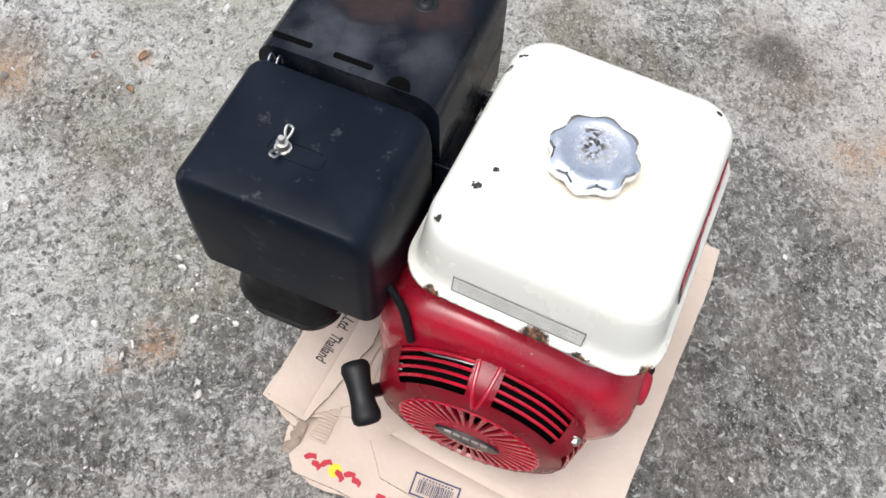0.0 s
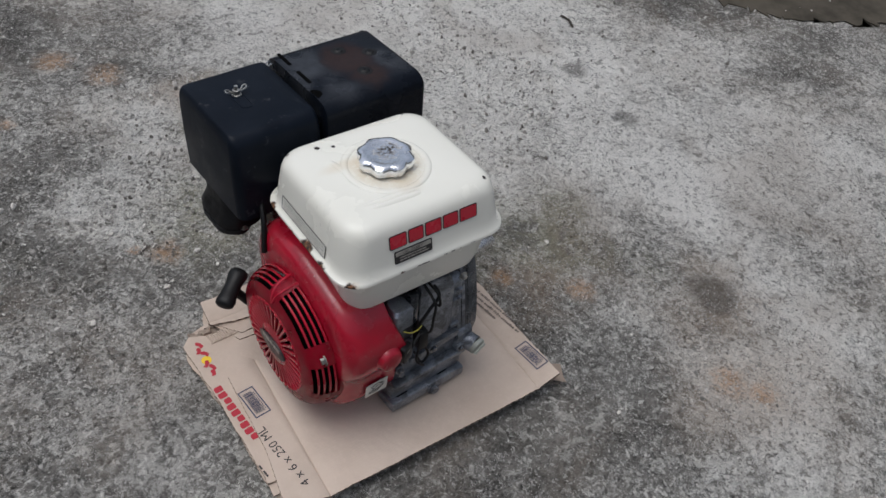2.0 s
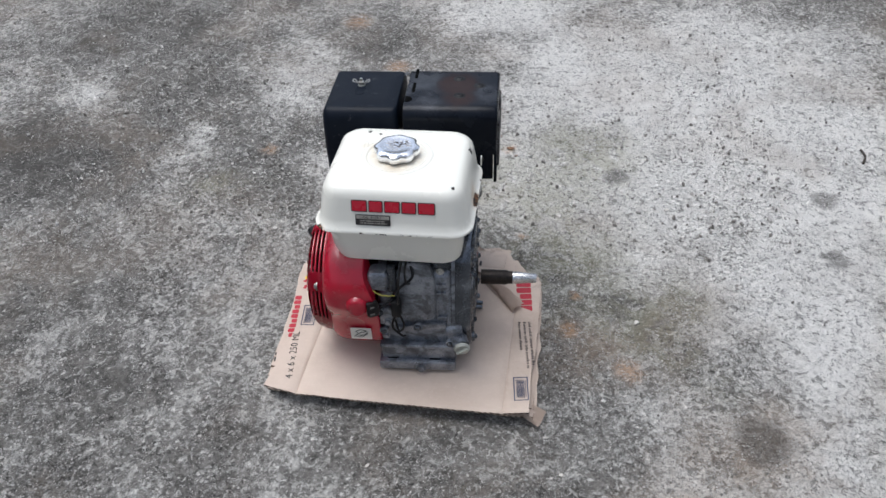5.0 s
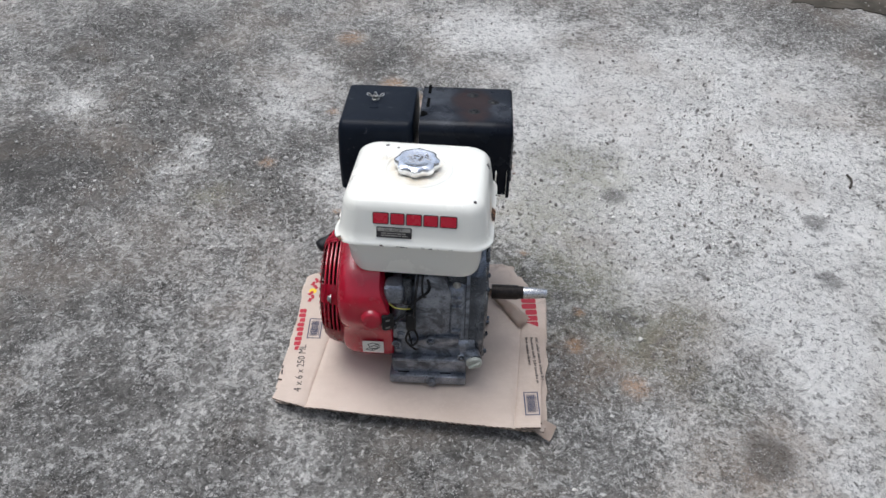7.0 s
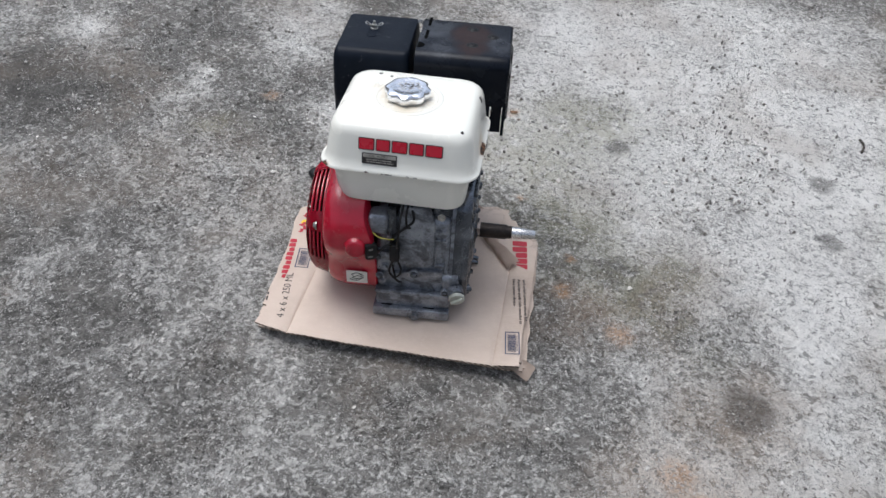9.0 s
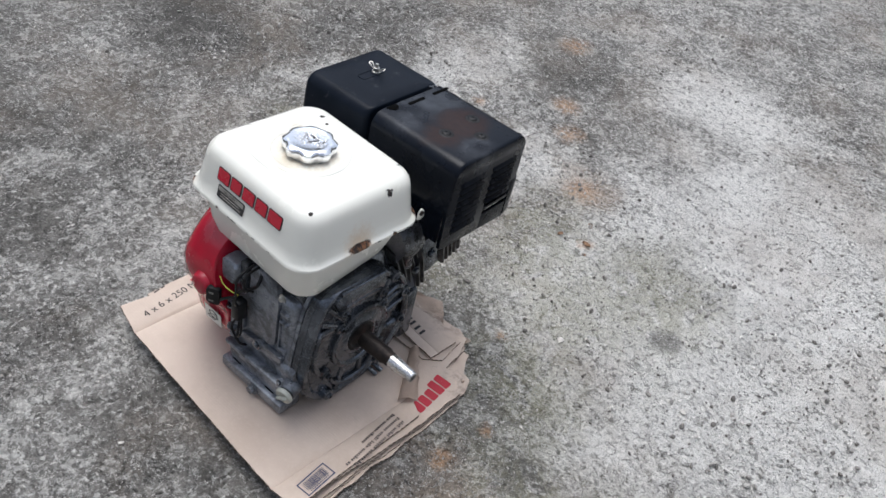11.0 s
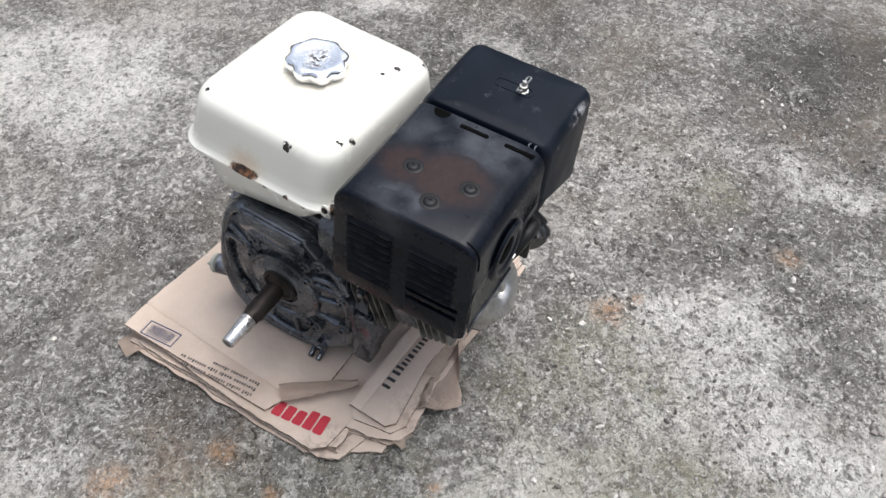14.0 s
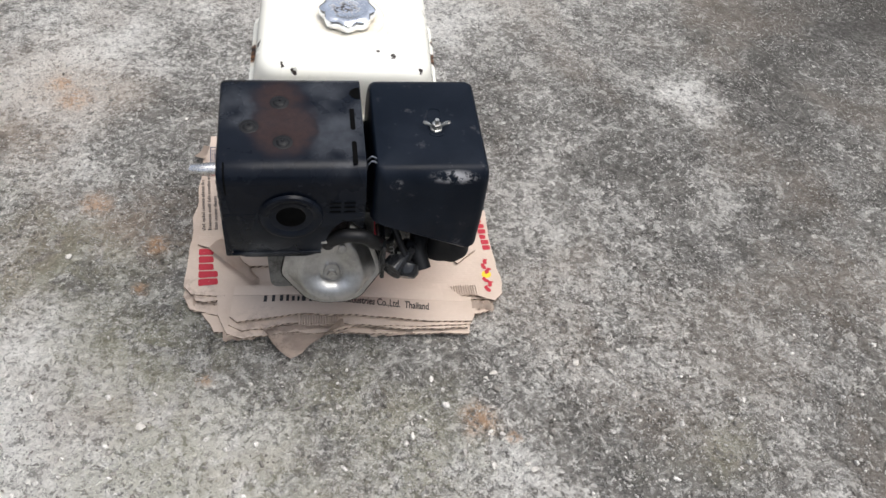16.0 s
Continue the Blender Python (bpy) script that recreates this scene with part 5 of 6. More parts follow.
def cowl():
    cy, cz = -0.003, 0.012
    outline = rounded([(0.128, -0.055), (0.131, 0.115), (0.098, 0.152), (0.02, 0.158), (-0.075, 0.138), (-0.118, 0.118), (-0.150, 0.070), (-0.146, 0.022), (-0.124, -0.012), (-0.118, -0.072), (-0.085, -0.108), (0.0, -0.124), (0.085, -0.105)], 0.035, 6)
    bm = bmesh.new()
    rings = []
    for x, k in ((-0.012, 0.985), (-0.014, 1.0), (-0.075, 1.0), (-0.092, 0.985), (-0.104, 0.945), (-0.110, 0.88), (-0.113, 0.80), (-0.1135, 0.5)):
        # the engine-side edge is cut back at its upper front corner
        cut = lambda y, z: 0.020 * min(1.0, max(0.0, (z - 0.045) / 0.05)) * min(1.0, max(0.0, (-0.02 - y) / 0.05)) if x > -0.02 else 0.0
        rings.append([(x - cut(y, z), cy + (y - cy) * k, cz + (z - cz) * k) for y, z in outline])
    ring_faces(bm, rings)
    fan = part("fan_cowl", bm, RED, engine, "red enamelled fan cowl")
    part("safety_sticker", slab(rounded([(0, 0), (0.040, 0), (0.040, 0.031), (0, 0.031)], 0.002), 0.0008, m=at(-0.070, -0.1215, -0.0665) @ pose(0, 0, 0, 6) @ FACE_MY), PALELABEL, fan, "white safety sticker")
    bm = bmesh.new()
    strokes = [((0.006, 0.008), (0.020, 0.005)), ((0.020, 0.005), (0.033, 0.016)), ((0.033, 0.016), (0.021, 0.020)), ((0.021, 0.020), (0.006, 0.008)), ((0.010, 0.022), (0.020, 0.027)), ((0.020, 0.027), (0.031, 0.024)), ((0.010, 0.022), (0.014, 0.016)), ((0.013, 0.011), (0.026, 0.012)), ((0.017, 0.008), (0.029, 0.014)), ((0.024, 0.024), (0.034, 0.020))]
    for (ax, ay), (bx, by) in strokes:
        d = Vector((bx - ax, by - ay)).normalized() * 0.0007
        slab([(ax - d.y, ay + d.x), (ax + d.y, ay - d.x), (bx + d.y, by - d.x), (bx - d.y, by + d.x)], 0.0012, bm=bm, m=at(-0.070, -0.1215, -0.0665) @ pose(0, 0, 0, 6) @ FACE_MY)
    part("sticker_drawing", bm, DECALBLACK, fan, "black printed line drawing")
    # switch boss on the front corner
    part("switch_boss", lathe([(0.027, -0.014), (0.0215, 0.004), (0.0190, 0.0090), (0.0175, 0.0130), (0.0150, 0.0145), (0.006, 0.0145)], 28, None, at(-0.046, -0.143, 0.040, FACE_MY)), RED, fan)
    sw = part("stop_switch", slab(rounded([(-0.011, -0.016), (0.011, -0.016), (0.011, 0.016), (-0.011, 0.016)], 0.005), 0.008, 0.002, m=at(-0.019, -0.146, 0.036) @ pose(0, 0, 0, 0, 0, 25) @ FACE_MY), RUBBER, fan, "black stop switch")
    part("switch_marks", flat((-0.004, 0.004, 0.006, 0.010), (-0.005, 0.004, -0.010, -0.006)), GREYPRINT, sw).matrix_local = at(-0.0165, -0.1555, 0.036) @ pose(0, 0, 0, 0, 0, 25) @ FACE_MY
    part("cowl_hole", lathe([(0.0045, 0), (0.004, 0.0006)], 16, None, at(-0.104, -0.062, 0.118) @ pose(0, 0, 0, 0, -60)), SHADEBLACK, fan, "dark screw hole")
    part("chipped_edge", pipe([(-0.110, 0.080, 0.072), (-0.116, 0.060, 0.088), (-0.117, 0.03, 0.103), (-0.116, 0.0, 0.109)], 0.0012, 6), TIN, fan, "scraped bare metal edge")


def starter():
    """Recoil starter: a red dome with slatted windows, a ribbed face and a dark oval badge."""
    n = 96
    prof = [(0.118, -0.104), (0.118, -0.111), (0.1145, -0.126), (0.1100, -0.139), (0.1020, -0.1475), (0.090, -0.1520), (0.079, -0.1535)]
    windows = ((97, 143), (38, 84), (-12, 18))  # degrees from the front towards the top

    def inside(i, j):
        a = math.degrees(2 * math.pi * (i + 0.5) / n)
        a = a - 360 if a > 180 else a
        return 1 <= j <= 3 and any(lo < a < hi for lo, hi in windows)

    bm = bmesh.new()
    rows = [[bm.verts.new((x, -r * math.cos(2 * math.pi * i / n), r * math.sin(2 * math.pi * i / n))) for i in range(n)] for r, x in prof]
    for j in range(len(rows) - 1):
        for i in range(n):
            if not inside(i, j):
                k = (i + 1) % n
                bm.faces.new((rows[j][i], rows[j][k], rows[j + 1][k], rows[j + 1][i]))
    bmesh.ops.solidify(bm, geom=bm.faces[:], thickness=0.0035)
    housing = part("recoil_starter", bm, RED, engine, "red recoil starter housing")
    # slats in the windows, running level round the dome
    for lo, hi in windows:
        for k in range(4):
            t = (k + 0.5) / 4
            r, x = 0.1165 - 0.012 * t, -0.1125 - 0.032 * t
            pts = [(x, -r * math.cos(radians(a)), r * math.sin(radians(a))) for a in [lo - 1 + (hi - lo + 2) * i / 8 for i in range(9)]]
            part("slat", pipe(pts, 0.0019, 6, None, 2), RED, housing)
    # raised edges of the scooped bridge between the upper windows
    for side in (-1, 1):
        line = []
        for r, x, w in ((0.1175, -0.106, 0.011), (0.1160, -0.120, 0.010), (0.1100, -0.1375, 0.0075), (0.1010, -0.1475, 0.0045), (0.089, -0.1520, 0.0015)):
            a = radians(90.5) + side * w / r
            line.append((x, -r * math.cos(a), r * math.sin(a)))
        part("bridge_edge", pipe(line, 0.0022, 8, None, 4), RED, housing)
    # face: rim, ribs and hub over a dark gap
    part("face_rim", lathe([(0.080, 0.0), (0.080, 0.003), (0.076, 0.0035), (0.075, 0.0)], n, None, at(-0.151, 0, 0, FACE_MX), cap=False), RED, housing)
    part("hub", lathe([(0.036, -0.002), (0.036, 0.004), (0.033, 0.0055), (0.010, 0.006)], 48, None, at(-0.151, 0, 0, FACE_MX)), RED, housing)
    ribs = 36
    rib = slab([(-0.0015, 0.034), (0.0015, 0.034), (0.0030, 0.079), (-0.0030, 0.079)], 0.005, 0.0009, m=at(-0.1508, 0, 0, FACE_MX), seg=1)
    first = part("rib", rib, RED, housing)
    for i in range(1, ribs):
        o = new("rib", first.data)
        o.parent = housing
        o.matrix_local = pose(0, 0, 0, 360 * i / ribs)
    part("cooling_fan", lathe([(0.106, 0), (0.100, 0.030), (0.074, 0.036), (0.02, 0.036)], 48, None, at(-0.106, 0, 0, FACE_MX)), SHADEBLACK, housing, "dark fan wheel behind the ribs")
    badge = part("badge", slab(disc(0.037, 40, 0.42), 0.0025, 0.0008, m=at(-0.1568, 0, 0, FACE_MX)), DECALBLACK, housing, "dark oval badge")
    bm = bmesh.new()
    for i in range(5):
        slab([(-0.025 + 0.0103 * i, 0.002), (-0.0175 + 0.0103 * i, 0.002), (-0.0175 + 0.0103 * i, 0.0085), (-0.025 + 0.0103 * i, 0.0085)], 0.0008, bm=bm, m=at(-0.1592, 0, 0, FACE_MX))
    part("badge_blocks", bm, DECALGREY, badge, "silver blocks")
    for y, z in ((-0.096, 0.043), (0.084, 0.048), (0.0, -0.112)):
        part("starter_bolt", bolt(-0.1275, y * 1.06, z * 1.06, FACE_MX, 0.006, 0.006), ZINC, housing, "zinc bolt")
    # pull handle
    span = aim((-0.187, 0.100, 0.012), (-0.136, 0.140, 0.030))
    bm = bmesh.new()
    rings = []
    for z, a, b in ((-0.001, 0.004, 0.003), (0.0, 0.0095, 0.007), (0.003, 0.0125, 0.0095), (0.010, 0.0135, 0.0105), (0.022, 0.0115, 0.0095), (0.034, 0.0110, 0.0092), (0.046, 0.0115, 0.0095), (0.058, 0.0135, 0.0105), (0.0645, 0.0125, 0.0095), (0.0675, 0.0095, 0.007), (0.0685, 0.004, 0.003)):
        rings.append([(1.18 * a * math.cos(radians(15 * i)), 1.18 * b * math.sin(radians(15 * i)), z) for i in range(24)])
    ring_faces(bm, rings)
    bmesh.ops.transform(bm, verts=bm.verts, matrix=span)
    grip = part("pull_handle", bm, RUBBER, engine, "black rubber pull handle")
    part("handle_stem", lathe([(0.0095, 0.0), (0.0080, 0.006), (0.0072, 0.018), (0.0078, 0.034)], 18, None, aim((-0.160, 0.117, 0.018), (-0.128, 0.102, -0.028))), RUBBER, grip)
    part("rope_guide", lathe([(0.0125, 0.0), (0.0135, 0.003), (0.0130, 0.010), (0.0095, 0.013), (0.0085, 0.020)], 20, None, aim((-0.124, 0.0995, -0.036), (-0.142, 0.109, -0.008))), RUBBER, grip)


def crankcase():
    bm = box(-0.016, 0.122, -0.112, 0.100, -0.128, 0.090, 0.012, 3)
    block = part("crankcase", bm, ALLOY, engine, "grimy cast aluminium crankcase")
    part("crankcase_top", stack([(0.0, 0.135, -0.100, 0.085, 0.02, 0.07), (0.004, 0.131, -0.090, 0.082, 0.02, 0.110), (0.008, 0.124, -0.080, 0.076, 0.02, 0.128)]), DARKALLOY, block, "darker top of the crankcase below the tank")
    # dark mass under the fins, which also stands in for the gap's shadow
    part("cylinder_base", box(0.004, 0.132, 0.092, 0.140, -0.127, 0.030, 0.012, 3), DARKALLOY, block, "dark casting that fills the shaded gap below the fins")
    # front: a smooth panel, a stepped channel beside it, then the upright joint flanges
    part("front_pad", slab(rounded([(0.040, -0.022), (0.092, -0.012), (0.094, 0.082), (0.084, 0.118), (0.030, 0.118), (0.028, 0.010)], 0.008), 0.010, 0.0035, m=at(0, -0.1085, 0, FACE_MY), seg=3), ALLOY, block, "smooth grey cast panel")
    for z, high in ((0.064, 0.006), (0.046, 0.004), (-0.016, 0.008)):
        part("channel_step", box(0.0965, 0.1145, -0.1175, -0.106, z, z + high, 0.0018), ALLOY, block)
    part("channel_wall", box(0.0955, 0.0985, -0.1160, -0.106, -0.016, 0.050, 0.001), ALLOY, block)
    part("front_step", slab(rounded([(0.016, -0.046), (0.112, -0.034), (0.112, -0.022), (0.060, -0.026), (0.016, -0.036)], 0.004), 0.013, 0.003, m=at(0, -0.1085, 0, FACE_MY)), ALLOY, block)
    part("dipstick_boss", rod((0.112, -0.108, -0.044), (0.142, -0.108, -0.041), 0.0140, 0.0130, 24), ALLOY, block)
    part("flange_foot", box(0.112, 0.136, -0.1200, -0.100, -0.066, -0.036, 0.006, 3), ALLOY, block)
    part("front_ledge", box(-0.016, 0.128, -0.1265, -0.108, -0.084, -0.076, 0.003), ALLOY, block)
    for x, z, r in ((0.0590, -0.031, 0.0105), (-0.010, 0.005, 0.0095), (-0.006, -0.042, 0.0085), (0.118, -0.070, 0.0085)):
        part("boss", lathe([(r, -0.008), (r * 0.95, 0.006), (r * 0.6, 0.008)], 20, None, at(x, -0.117, z, FACE_MY)), ALLOY, block)
        part("case_bolt", bolt(x, -0.1245, z, FACE_MY, r * 0.5, 0.004), DARKALLOY, block)
    part("case_bolt", bolt(0.105, -0.122, 0.106, FACE_MY, 0.0048, 0.006), ZINC, block, "zinc bolt")
    # feet
    for y0, y1 in ((-0.128, -0.085), (0.060, 0.108)):
        bm = box(-0.020, 0.128, y0, y1, -0.1395 if y0 < 0 else -0.131, -0.119, 0.004, 2)
        foot = part("mounting_foot", bm, ALLOY, block)
        for x in (0.006, 0.088):
            part("foot_slot", slab(rounded([(-0.012, -0.006), (0.012, -0.006), (0.012, 0.006), (-0.012, 0.006)], 0.005), 0.0008, m=at(x, (y0 + y1) / 2 - 0.006, -0.1188)), SHADEBLACK, foot, "dark bolt slot")
    part("foot_web", box(-0.016, 0.128, -0.118, -0.090, -0.122, -0.082, 0.008, 2), ALLOY, block)
    part("drain_bolt", bolt(0.062, -0.129, -0.130, FACE_MY, 0.008, 0.008), ALLOY, block)
    # oil filler plug
    seat = at(0.142, -0.134, -0.068) @ pose(0, 0, 0, 12, 0, 8) @ FACE_MY
    plug = lathe([(0.0125, -0.002), (0.0152, 0.0), (0.0155, 0.004), (0.0138, 0.0065), (0.0060, 0.0070)], 28, None, seat)
    cap = part("oil_plug", plug, CREAM, engine, "pale plastic oil filler plug")
    part("plug_grip", box(-0.0125, 0.0125, -0.0026, 0.0026, 0.0055, 0.0120, 0.002, 2, None, seat @ pose(0, 0, 0, 0, 0, 35)), CREAM, cap)
    part("oil_neck", rod((0.130, -0.095, -0.066), (0.142, -0.133, -0.068), 0.0175, 0.0150, 20), ALLOY, block)

    # shaft-side cover: a domed casting with a raised rim, sunk panels and a bearing plateau
    pts = [(-0.108, 0.020), (-0.115, -0.040), (-0.098, -0.095), (-0.066, -0.128), (-0.030, -0.137), (0.040, -0.136), (0.082, -0.112), (0.116, -0.075), (0.131, -0.040), (0.120, 0.020), (0.100, 0.070), (0.062, 0.096), (0.042, 0.116), (-0.064, 0.121), (-0.086, 0.106), (-0.098, 0.074)]
    outline = rounded(pts, 0.014, 4)
    bm = bmesh.new()
    ring_faces(bm, [[(y * k, (z + 0.004) * k - 0.004, x) for y, z in outline] for k, x in ((1.0, 0.0), (1.0, 0.013), (0.975, 0.019), (0.945, 0.0205), (0.915, 0.0195), (0.885, 0.0150), (0.80, 0.0140), (0.55, 0.0175), (0.3, 0.0185))])
    bmesh.ops.transform(bm, verts=bm.verts, matrix=at(0.138, 0, 0, FACE_PX))
    cover = part("shaft_side_cover", bm, DARKALLOY, engine, "oily dark cast cover")
    for x, k, deep in ((0.1140, 1.010, 0.0070), (0.1225, 1.018, 0.0065), (0.1300, 1.004, 0.0052), (0.1360, 1.010, 0.0065)):
        part("joint_flange", slab(rounded([(y * k, z * k) for y, z in pts], 0.014, 4), deep, 0.0015, m=at(x, 0, 0, FACE_PX)), ALLOY if x < 0.128 else DARKALLOY, cover)
    part("flange_core", slab(rounded([(y * 0.985, z * 0.985) for y, z in pts], 0.014, 4), 0.026, 0.001, m=at(0.113, 0, 0, FACE_PX)), DARKALLOY, cover)
    part("bearing_plateau", lathe([(0.0640, -0.004), (0.0620, 0.0060), (0.0585, 0.0080), (0.0555, 0.0068), (0.0530, 0.0035), (0.0400, 0.0030), (0.0345, 0.0060), (0.0315, 0.0075), (0.0285, 0.0070), (0.0270, 0.0010)], 56, None, at(0.1560, 0.003, -0.008, FACE_PX)), DARKALLOY, cover)
    part("shaft_seal", lathe([(0.0285, 0), (0.0275, 0.006), (0.0235, 0.007), (0.0200, 0.004), (0.0145, 0.004)], 36, None, at(0.1585, 0, -0.004, FACE_PX)), RUBBER, cover, "black shaft seal")
    # raised shoulder above the plateau with a long ledge along it
    part("upper_pad", slab(rounded([(-0.056, 0.078), (0.040, 0.074), (0.046, 0.100), (0.034, 0.111), (-0.054, 0.115), (-0.068, 0.104)], 0.007), 0.011, 0.004, m=at(0.1510, 0, 0, FACE_PX), seg=3), DARKALLOY, cover)
    part("upper_ledge", rod((0.160, -0.058, 0.116), (0.160, 0.040, 0.111), 0.0042, 0.0036, 12), DARKALLOY, cover)
    part("lower_ledge", rod((0.160, -0.044, 0.084), (0.160, 0.030, 0.081), 0.0038, 0.0032, 12), DARKALLOY, cover)

    def ridge(name, line, r):
        part(name, pipe([(0.1560, y, z) for y, z in line], r, 8, None, 4), DARKALLOY, cover)

    # cast ridges round the sunk panels
    ridge("panel_ridge", ((-0.062, 0.044), (-0.088, 0.045), (-0.093, 0.012), (-0.088, -0.030), (-0.072, -0.052), (-0.060, -0.046)), 0.0052)
    ridge("panel_ridge", ((0.056, 0.046), (0.084, 0.052), (0.104, 0.030), (0.112, -0.005), (0.106, -0.036), (0.072, -0.034)), 0.0050)
    ridge("panel_ridge", ((-0.058, -0.062), (-0.040, -0.096), (-0.006, -0.112), (0.036, -0.106), (0.060, -0.066)), 0.0048)
    for a, b in (((-0.036, 0.046), (-0.074, 0.092)), ((-0.044, 0.036), (-0.086, 0.066)), ((0.040, 0.046), (0.060, 0.080)), ((0.052, 0.030), (0.104, 0.034)), ((0.062, 0.002), (0.114, 0.012)), ((0.060, -0.036), (0.108, -0.036)), ((-0.020, -0.066), (-0.030, -0.122)), ((0.018, -0.068), (0.024, -0.124)), ((-0.036, 0.076), (0.022, 0.060)), ((0.044, 0.066), (0.020, 0.096))):
        part("cover_rib", rod((0.1545, *a), (0.1530, *b), 0.0062, 0.0048, 10), DARKALLOY, cover)
    for y, z in ((-0.040, 0.067), (0.044, 0.0645), (-0.046, 0.037), (0.105, 0.030), (0.106, -0.035), (0.059, -0.063), (-0.0615, -0.0615), (0.048, 0.038), (0.048, -0.058), (-0.052, -0.116), (0.070, 0.082), (0.066, -0.112)):
        part("cover_lug", lathe([(0.0115, -0.010), (0.0100, 0.0050), (0.0085, 0.0062), (0.0062, 0.0062)], 18, None, at(0.1560, y, z, FACE_PX)), DARKALLOY, cover)
        head = part("cover_bolt", bolt(0.1622, y, z, FACE_PX, 0.0050, 0.0040, False), DARKALLOY, cover)
        part("bolt_recess", lathe([(0.0026, 0), (0.0024, 0.0006)], 12, None, at(0.1662, y, z, FACE_PX)), SHADEBLACK, head)
    # stubs below the cover and the dark bracket at its rear
    for y in (0.052, 0.066):
        part("sump_stud", rod((0.150, y, -0.128), (0.172, y + 0.002, -0.133), 0.0048, 0.0042, 12), DARKALLOY, cover)
    part("rear_bracket", box(0.120, 0.156, 0.118, 0.150, -0.100, 0.010, 0.006, 2), DARKALLOY, cover)

    # shaft with tapered bright end
    bm = lathe([(0.0145, 0), (0.0145, 0.050), (0.0125, 0.054), (0.0125, 0.062)], 32, None, at(0.172, 0, -0.004, FACE_PX))
    shaft = part("output_shaft", bm, BROWNSTEEL, engine, "browned steel shaft")
    bm = lathe([(0.0120, 0), (0.0120, 0.012), (0.0090, 0.046), (0.0080, 0.0475), (0.0042, 0.0475), (0.0040, 0.040)], 32, None, at(0.233, 0, -0.004, FACE_PX))
    part("tapered_end", bm, STEEL, shaft, "bright tapered steel end")


def cylinder():
    tilt = math.degrees(math.atan2(0.095, 0.29))
    m = pose(0, 0, 0, tilt) @ Matrix(((1, 0, 0, 0), (0, 0, 1, 0), (0, 1, 0, 0), (0, 0, 0, 1)))
    # local x stays, local y is up across the axis, local z runs along the cylinder
    bm = box(0.010, 0.118, -0.048, 0.055, 0.07, 0.275, 0.012, 2, None, m)
    barrel = part("cylinder", bm, DARKALLOY, engine, "grimy finned cylinder")
    for i in range(15):
        z = 0.112 + 0.0105 * i
        big = 0.060 if i < 9 else 0.056
        out = 0.014 if 6 <= i <= 9 else 0.0
        bm = slab(rounded([(-0.004, -big), (0.146 - out, -big), (0.150 - out, 0.02), (0.140 - out, big + 0.012), (0.0, big + 0.012)], 0.012), 0.0022, m=m @ Matrix.Translation((0, 0, z)))
        part("fin", bm, FIN, barrel)
    head = part("cylinder_head", box(0.012, 0.144, -0.040, 0.050, 0.172, 0.212, 0.008, 2, None, m), DARKALLOY, barrel, "oily dark head casting")
    part("head_bolt", bolt(0, 0, 0, m @ at(0.1442, 0.006, 0.190, FACE_PX), 0.0075, 0.006), DARKALLOY, head)
    # valve cover with its centre bolt
    vm = pose(0, 0, 0, tilt) @ at(0.060, 0.280, -0.008, FACE_PY)
    hexa = rounded([(-0.066, -0.010), (-0.034, -0.052), (-0.012, -0.060), (0.016, -0.060), (0.038, -0.052), (0.067, -0.008), (0.050, 0.044), (0.024, 0.066), (-0.030, 0.066), (-0.054, 0.040)], 0.009, 6)
    crown = rounded([(-0.046, -0.008), (-0.036, -0.030), (-0.014, -0.044), (0.016, -0.044), (0.038, -0.030), (0.047, -0.008), (0.036, 0.034), (0.022, 0.056), (-0.026, 0.056), (-0.038, 0.034)], 0.009, 6)
    bm = bmesh.new()
    lower = [[(x * k, y * k, z) for x, y in hexa] for k, z in ((1.06, 0.0), (1.07, 0.0015), (1.06, 0.003), (0.96, 0.0035), (0.93, 0.006))]
    upper = [[(x * k, y * k, z + 0.16 * max(0.0, -y) * (k > 0.4)) for x, y in crown] for k, z in ((1.10, 0.011), (1.0, 0.0195), (0.95, 0.0215), (0.88, 0.0220), (0.62, 0.0195), (0.46, 0.0160), (0.36, 0.0150), (0.28, 0.0160), (0.24, 0.0190), (0.12, 0.0190))]
    ring_faces(bm, lower + upper)
    bmesh.ops.transform(bm, verts=bm.verts, matrix=vm)
    vc = part("valve_cover", bm, TIN, engine, "dull pressed-steel valve cover")
    part("cover_gasket", slab([(x * 1.10, y * 1.10) for x, y in hexa], 0.004, 0.001, m=vm @ Matrix.Translation((0, 0, -0.0035))), GLOSSBLACK, vc, "oily black gasket")
    part("cover_bolt", bolt(0, 0, 0, vm @ Matrix.Translation((0, 0, 0.0175)), 0.007, 0.008), ZINC, vc, "zinc centre bolt")
    bm = bmesh.new()
    for i in range(3):
        slab(rounded([(-0.026 + 0.017 * i, 0.038), (-0.014 + 0.017 * i, 0.038), (-0.016 + 0.017 * i, 0.050), (-0.023 + 0.017 * i, 0.050)], 0.003), 0.0032, 0.0010, bm, vm @ Matrix.Translation((0, 0, 0.0235)))
    part("stamped_marks", bm, TIN, vc)
    bm = bmesh.new()
    rows = []
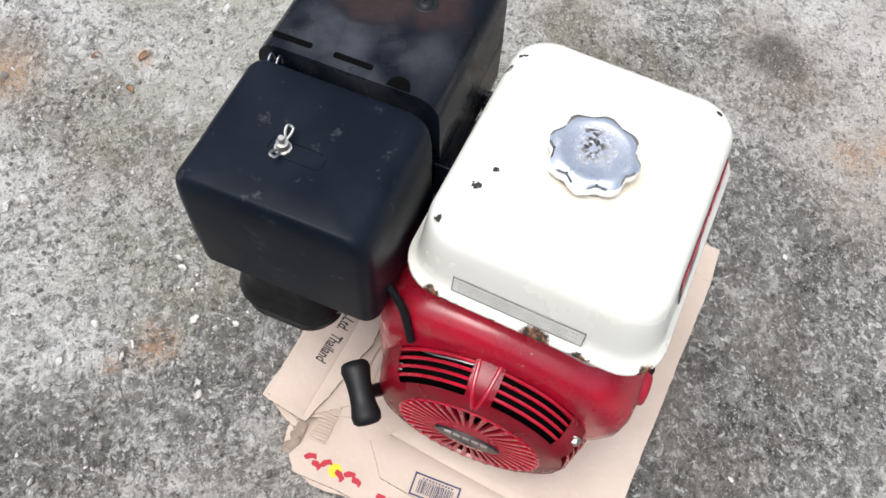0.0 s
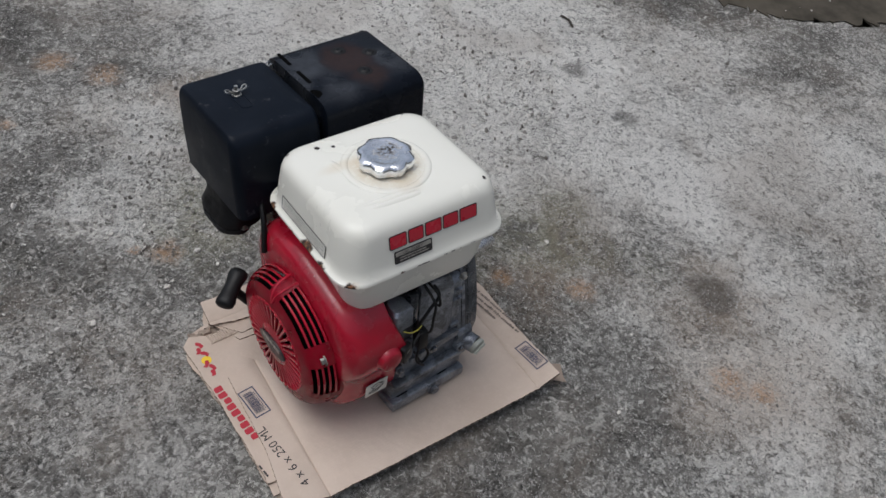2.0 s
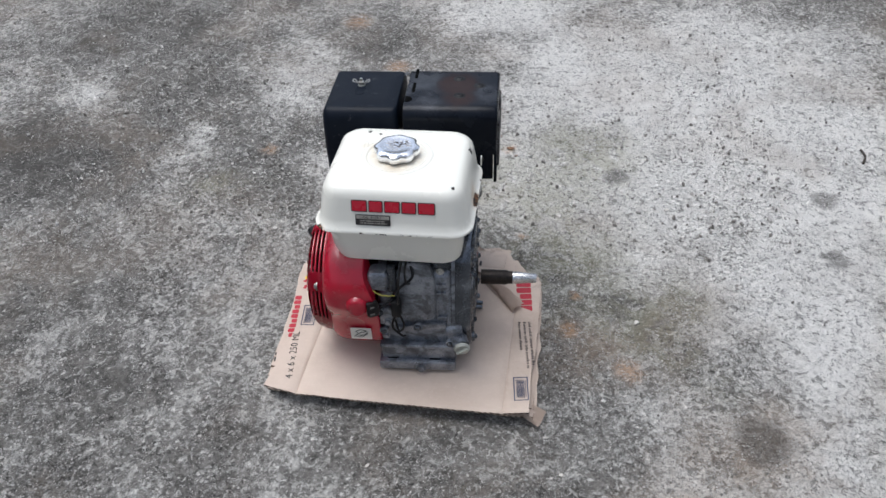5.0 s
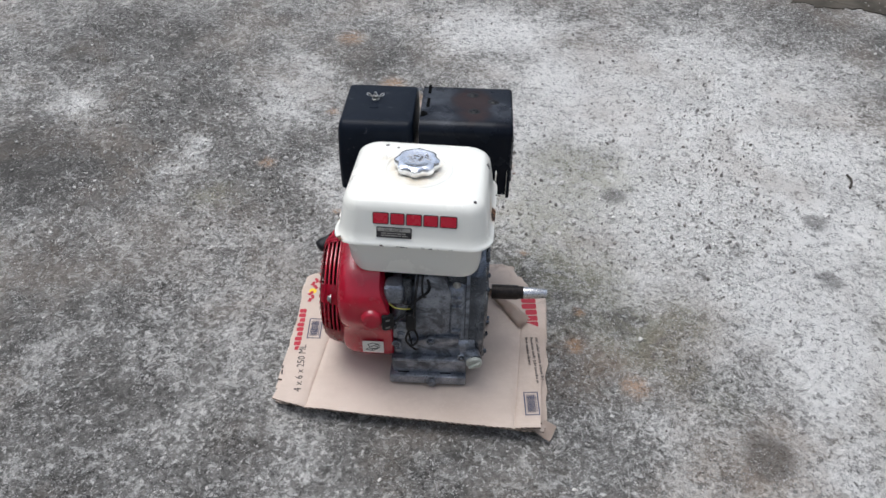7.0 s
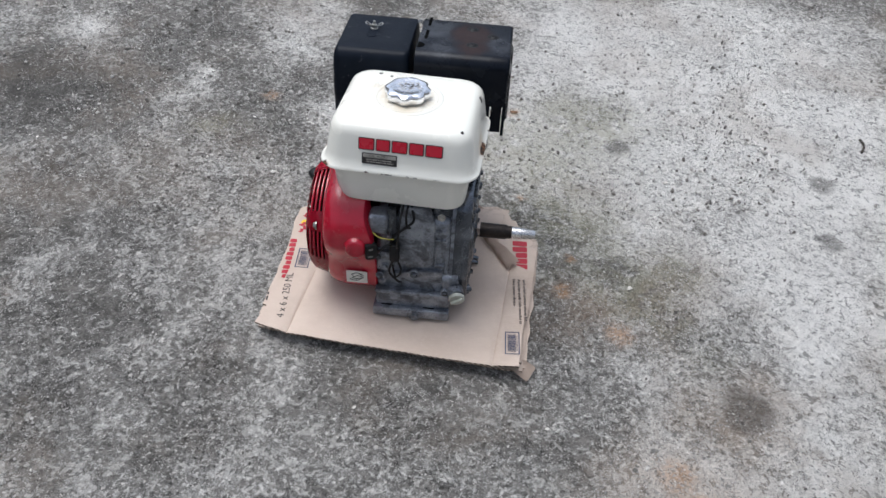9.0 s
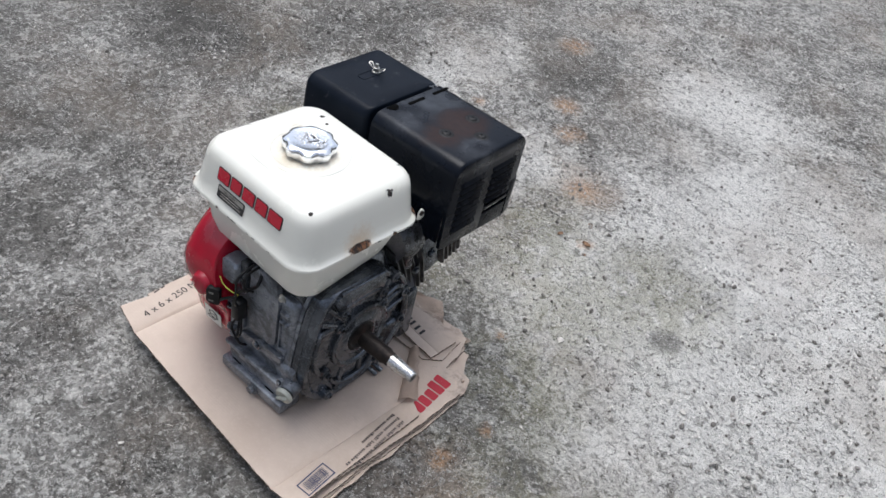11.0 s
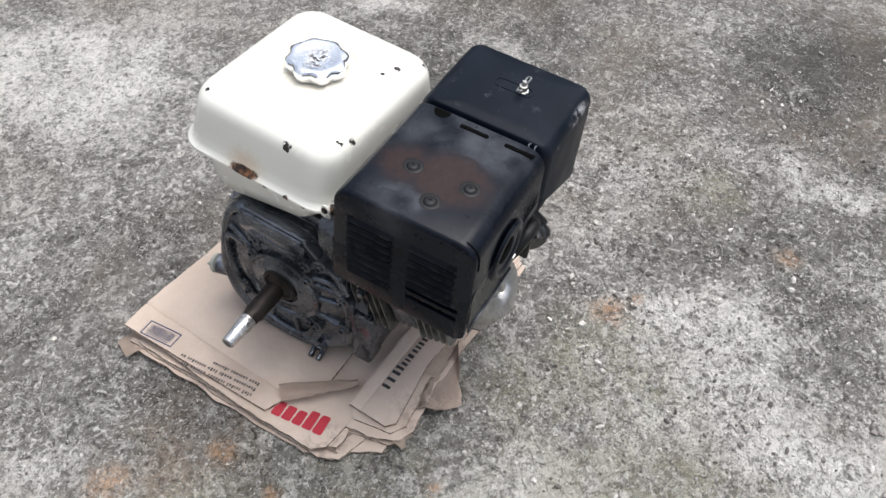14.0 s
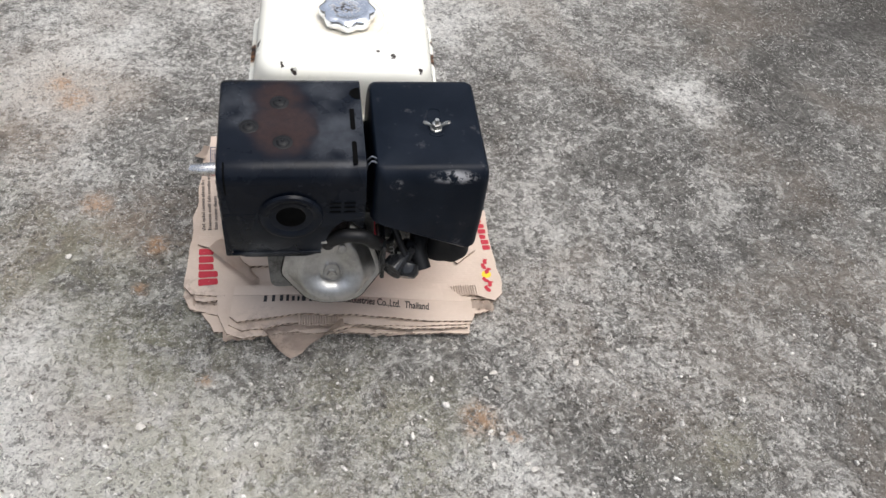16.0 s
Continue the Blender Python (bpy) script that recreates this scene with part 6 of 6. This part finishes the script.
    for z, x, ya, yb in ((0.176, 0.140, 0.066, 0.116), (0.166, 0.156, 0.067, 0.117), (0.150, 0.164, 0.070, 0.118), (0.132, 0.166, 0.074, 0.120), (0.122, 0.162, 0.078, 0.118), (0.112, 0.157, 0.086, 0.112), (0.098, 0.156, 0.093, 0.110), (0.086, 0.156, 0.096, 0.108)):
        rows.append([(x + 0.004 * math.sin(math.pi * k / 6), ya + (yb - ya) * k / 6, z - 0.004 * math.sin(math.pi * k / 6)) for k in range(7)])
    ring_faces(bm, rows, closed=False, cap=False)
    bmesh.ops.solidify(bm, geom=bm.faces[:], thickness=0.0022)
    shield = part("head_shield", bm, SHEET, engine, "smooth grey sheet shield beside the cylinder")
    part("shield_bolt", bolt(0.1555, 0.103, 0.086, FACE_PX, 0.005, 0.004), SHEET, shield)
    # spark plug boot and lead
    part("plug_boot", pipe([(0.066, 0.284, 0.148), (0.060, 0.294, 0.168), (0.042, 0.300, 0.183), (0.020, 0.300, 0.180), (0.006, 0.293, 0.160), (-0.004, 0.280, 0.140)], 0.0095, 14), RUBBER, engine, "black spark plug boot")
    part("plug_lead", pipe([(-0.004, 0.282, 0.144), (-0.024, 0.262, 0.130), (-0.045, 0.20, 0.145), (-0.05, 0.14, 0.14)], 0.0036, 8), RUBBER, engine, "black rubber lead")
    part("head_stay", box(0.036, 0.075, 0.262, 0.300, 0.166, 0.170, 0.0015), TIN, engine, "bare steel stay")
    # baffle sheet between tank and guard
    bm = bmesh.new()
    rows = [[(x, 0.070 + 0.012 * math.sin(3 * t), 0.125 - 0.02 * t) if k == 0 else (x, 0.128 + 0.01 * t, 0.135 - 0.02 * t) if k == 1 else (x, 0.140, 0.075 - 0.06 * t) if k == 2 else (x, 0.118 - 0.01 * t, 0.020) for k in range(4)] for t, x in ((0.0, 0.040), (0.3, 0.100), (0.7, 0.142), (1.0, 0.152))]
    ring_faces(bm, rows, closed=False, cap=False)
    bmesh.ops.solidify(bm, geom=bm.faces[:], thickness=0.0018)
    part("cylinder_baffle", bm, BAFFLE, engine, "dull grey sheet-metal baffle")
    part("baffle_bolt", bolt(0.153, 0.130, 0.060, FACE_PX, 0.0055, 0.006), DARKALLOY, engine)


def wiring():
    part("ignition_lead", pipe([(0.050, -0.112, 0.118), (0.056, -0.128, 0.098), (0.040, -0.130, 0.080), (0.022, -0.132, 0.062), (0.014, -0.130, 0.040)], 0.0026, 8), RUBBER, engine, "black cable")
    part("switch_lead", pipe([(-0.012, -0.146, 0.026), (0.002, -0.144, 0.040), (0.016, -0.138, 0.048), (0.026, -0.130, 0.036)], 0.0026, 8), RUBBER, engine, "black cable")
    part("earth_lead", pipe([(-0.016, -0.140, 0.072), (-0.004, -0.142, 0.064), (0.010, -0.140, 0.060), (0.022, -0.134, 0.056)], 0.0009, 8), YELLOW, engine, "yellow and green cable")
    part("connector", box(0.014, 0.032, -0.142, -0.122, 0.008, 0.046, 0.004), RUBBER, engine, "black cable connector")
    part("sensor_lead", pipe([(0.022, -0.132, 0.010), (0.014, -0.138, -0.016), (0.030, -0.136, -0.040), (0.034, -0.124, -0.052)], 0.0022, 8), RUBBER, engine, "black cable")
    part("sensor_lead", pipe([(0.026, -0.130, 0.012), (0.036, -0.138, -0.012), (0.026, -0.136, -0.030), (0.018, -0.126, -0.010)], 0.0020, 8), RUBBER, engine, "black cable")
    part("hanging_lead", pipe([(0.036, -0.112, 0.122), (0.034, -0.146, 0.108), (0.032, -0.148, 0.080), (0.030, -0.146, 0.050), (0.028, -0.132, 0.036)], 0.0022, 8), RUBBER, engine, "black cable")
    part("hanging_lead", pipe([(0.044, -0.112, 0.120), (0.044, -0.138, 0.116), (0.046, -0.144, 0.096), (0.050, -0.130, 0.082)], 0.0020, 8), RUBBER, engine, "black cable")
    part("heat_plate", box(0.0145, 0.0172, 0.080, 0.1165, 0.110, 0.215, 0.001), GUARD, engine, "black sheet plate")
    part("ignition_coil", stack([(-0.026, 0.010, -0.132, -0.100, 0.008, 0.066), (-0.026, 0.010, -0.132, -0.100, 0.008, 0.096), (-0.022, 0.006, -0.128, -0.100, 0.008, 0.102)]), ALLOY, engine, "grimy ignition coil")
    part("coil_stay", box(0.008, 0.024, -0.122, -0.108, 0.052, 0.112, 0.003), DARKALLOY, engine)
    part("governor_lever", box(-0.012, 0.020, -0.120, -0.112, -0.030, 0.012, 0.002), ALLOY, engine)
    part("stay_bolt", bolt(0.003, -0.121, -0.020, FACE_MY, 0.006, 0.006), ALLOY, engine)
    part("stay_bolt", bolt(-0.002, -0.121, -0.055, FACE_MY, 0.005, 0.005), ALLOY, engine)


fuel_tank()
air_cleaner()
muffler()
cowl()
starter()
crankcase()
cylinder()
wiring()
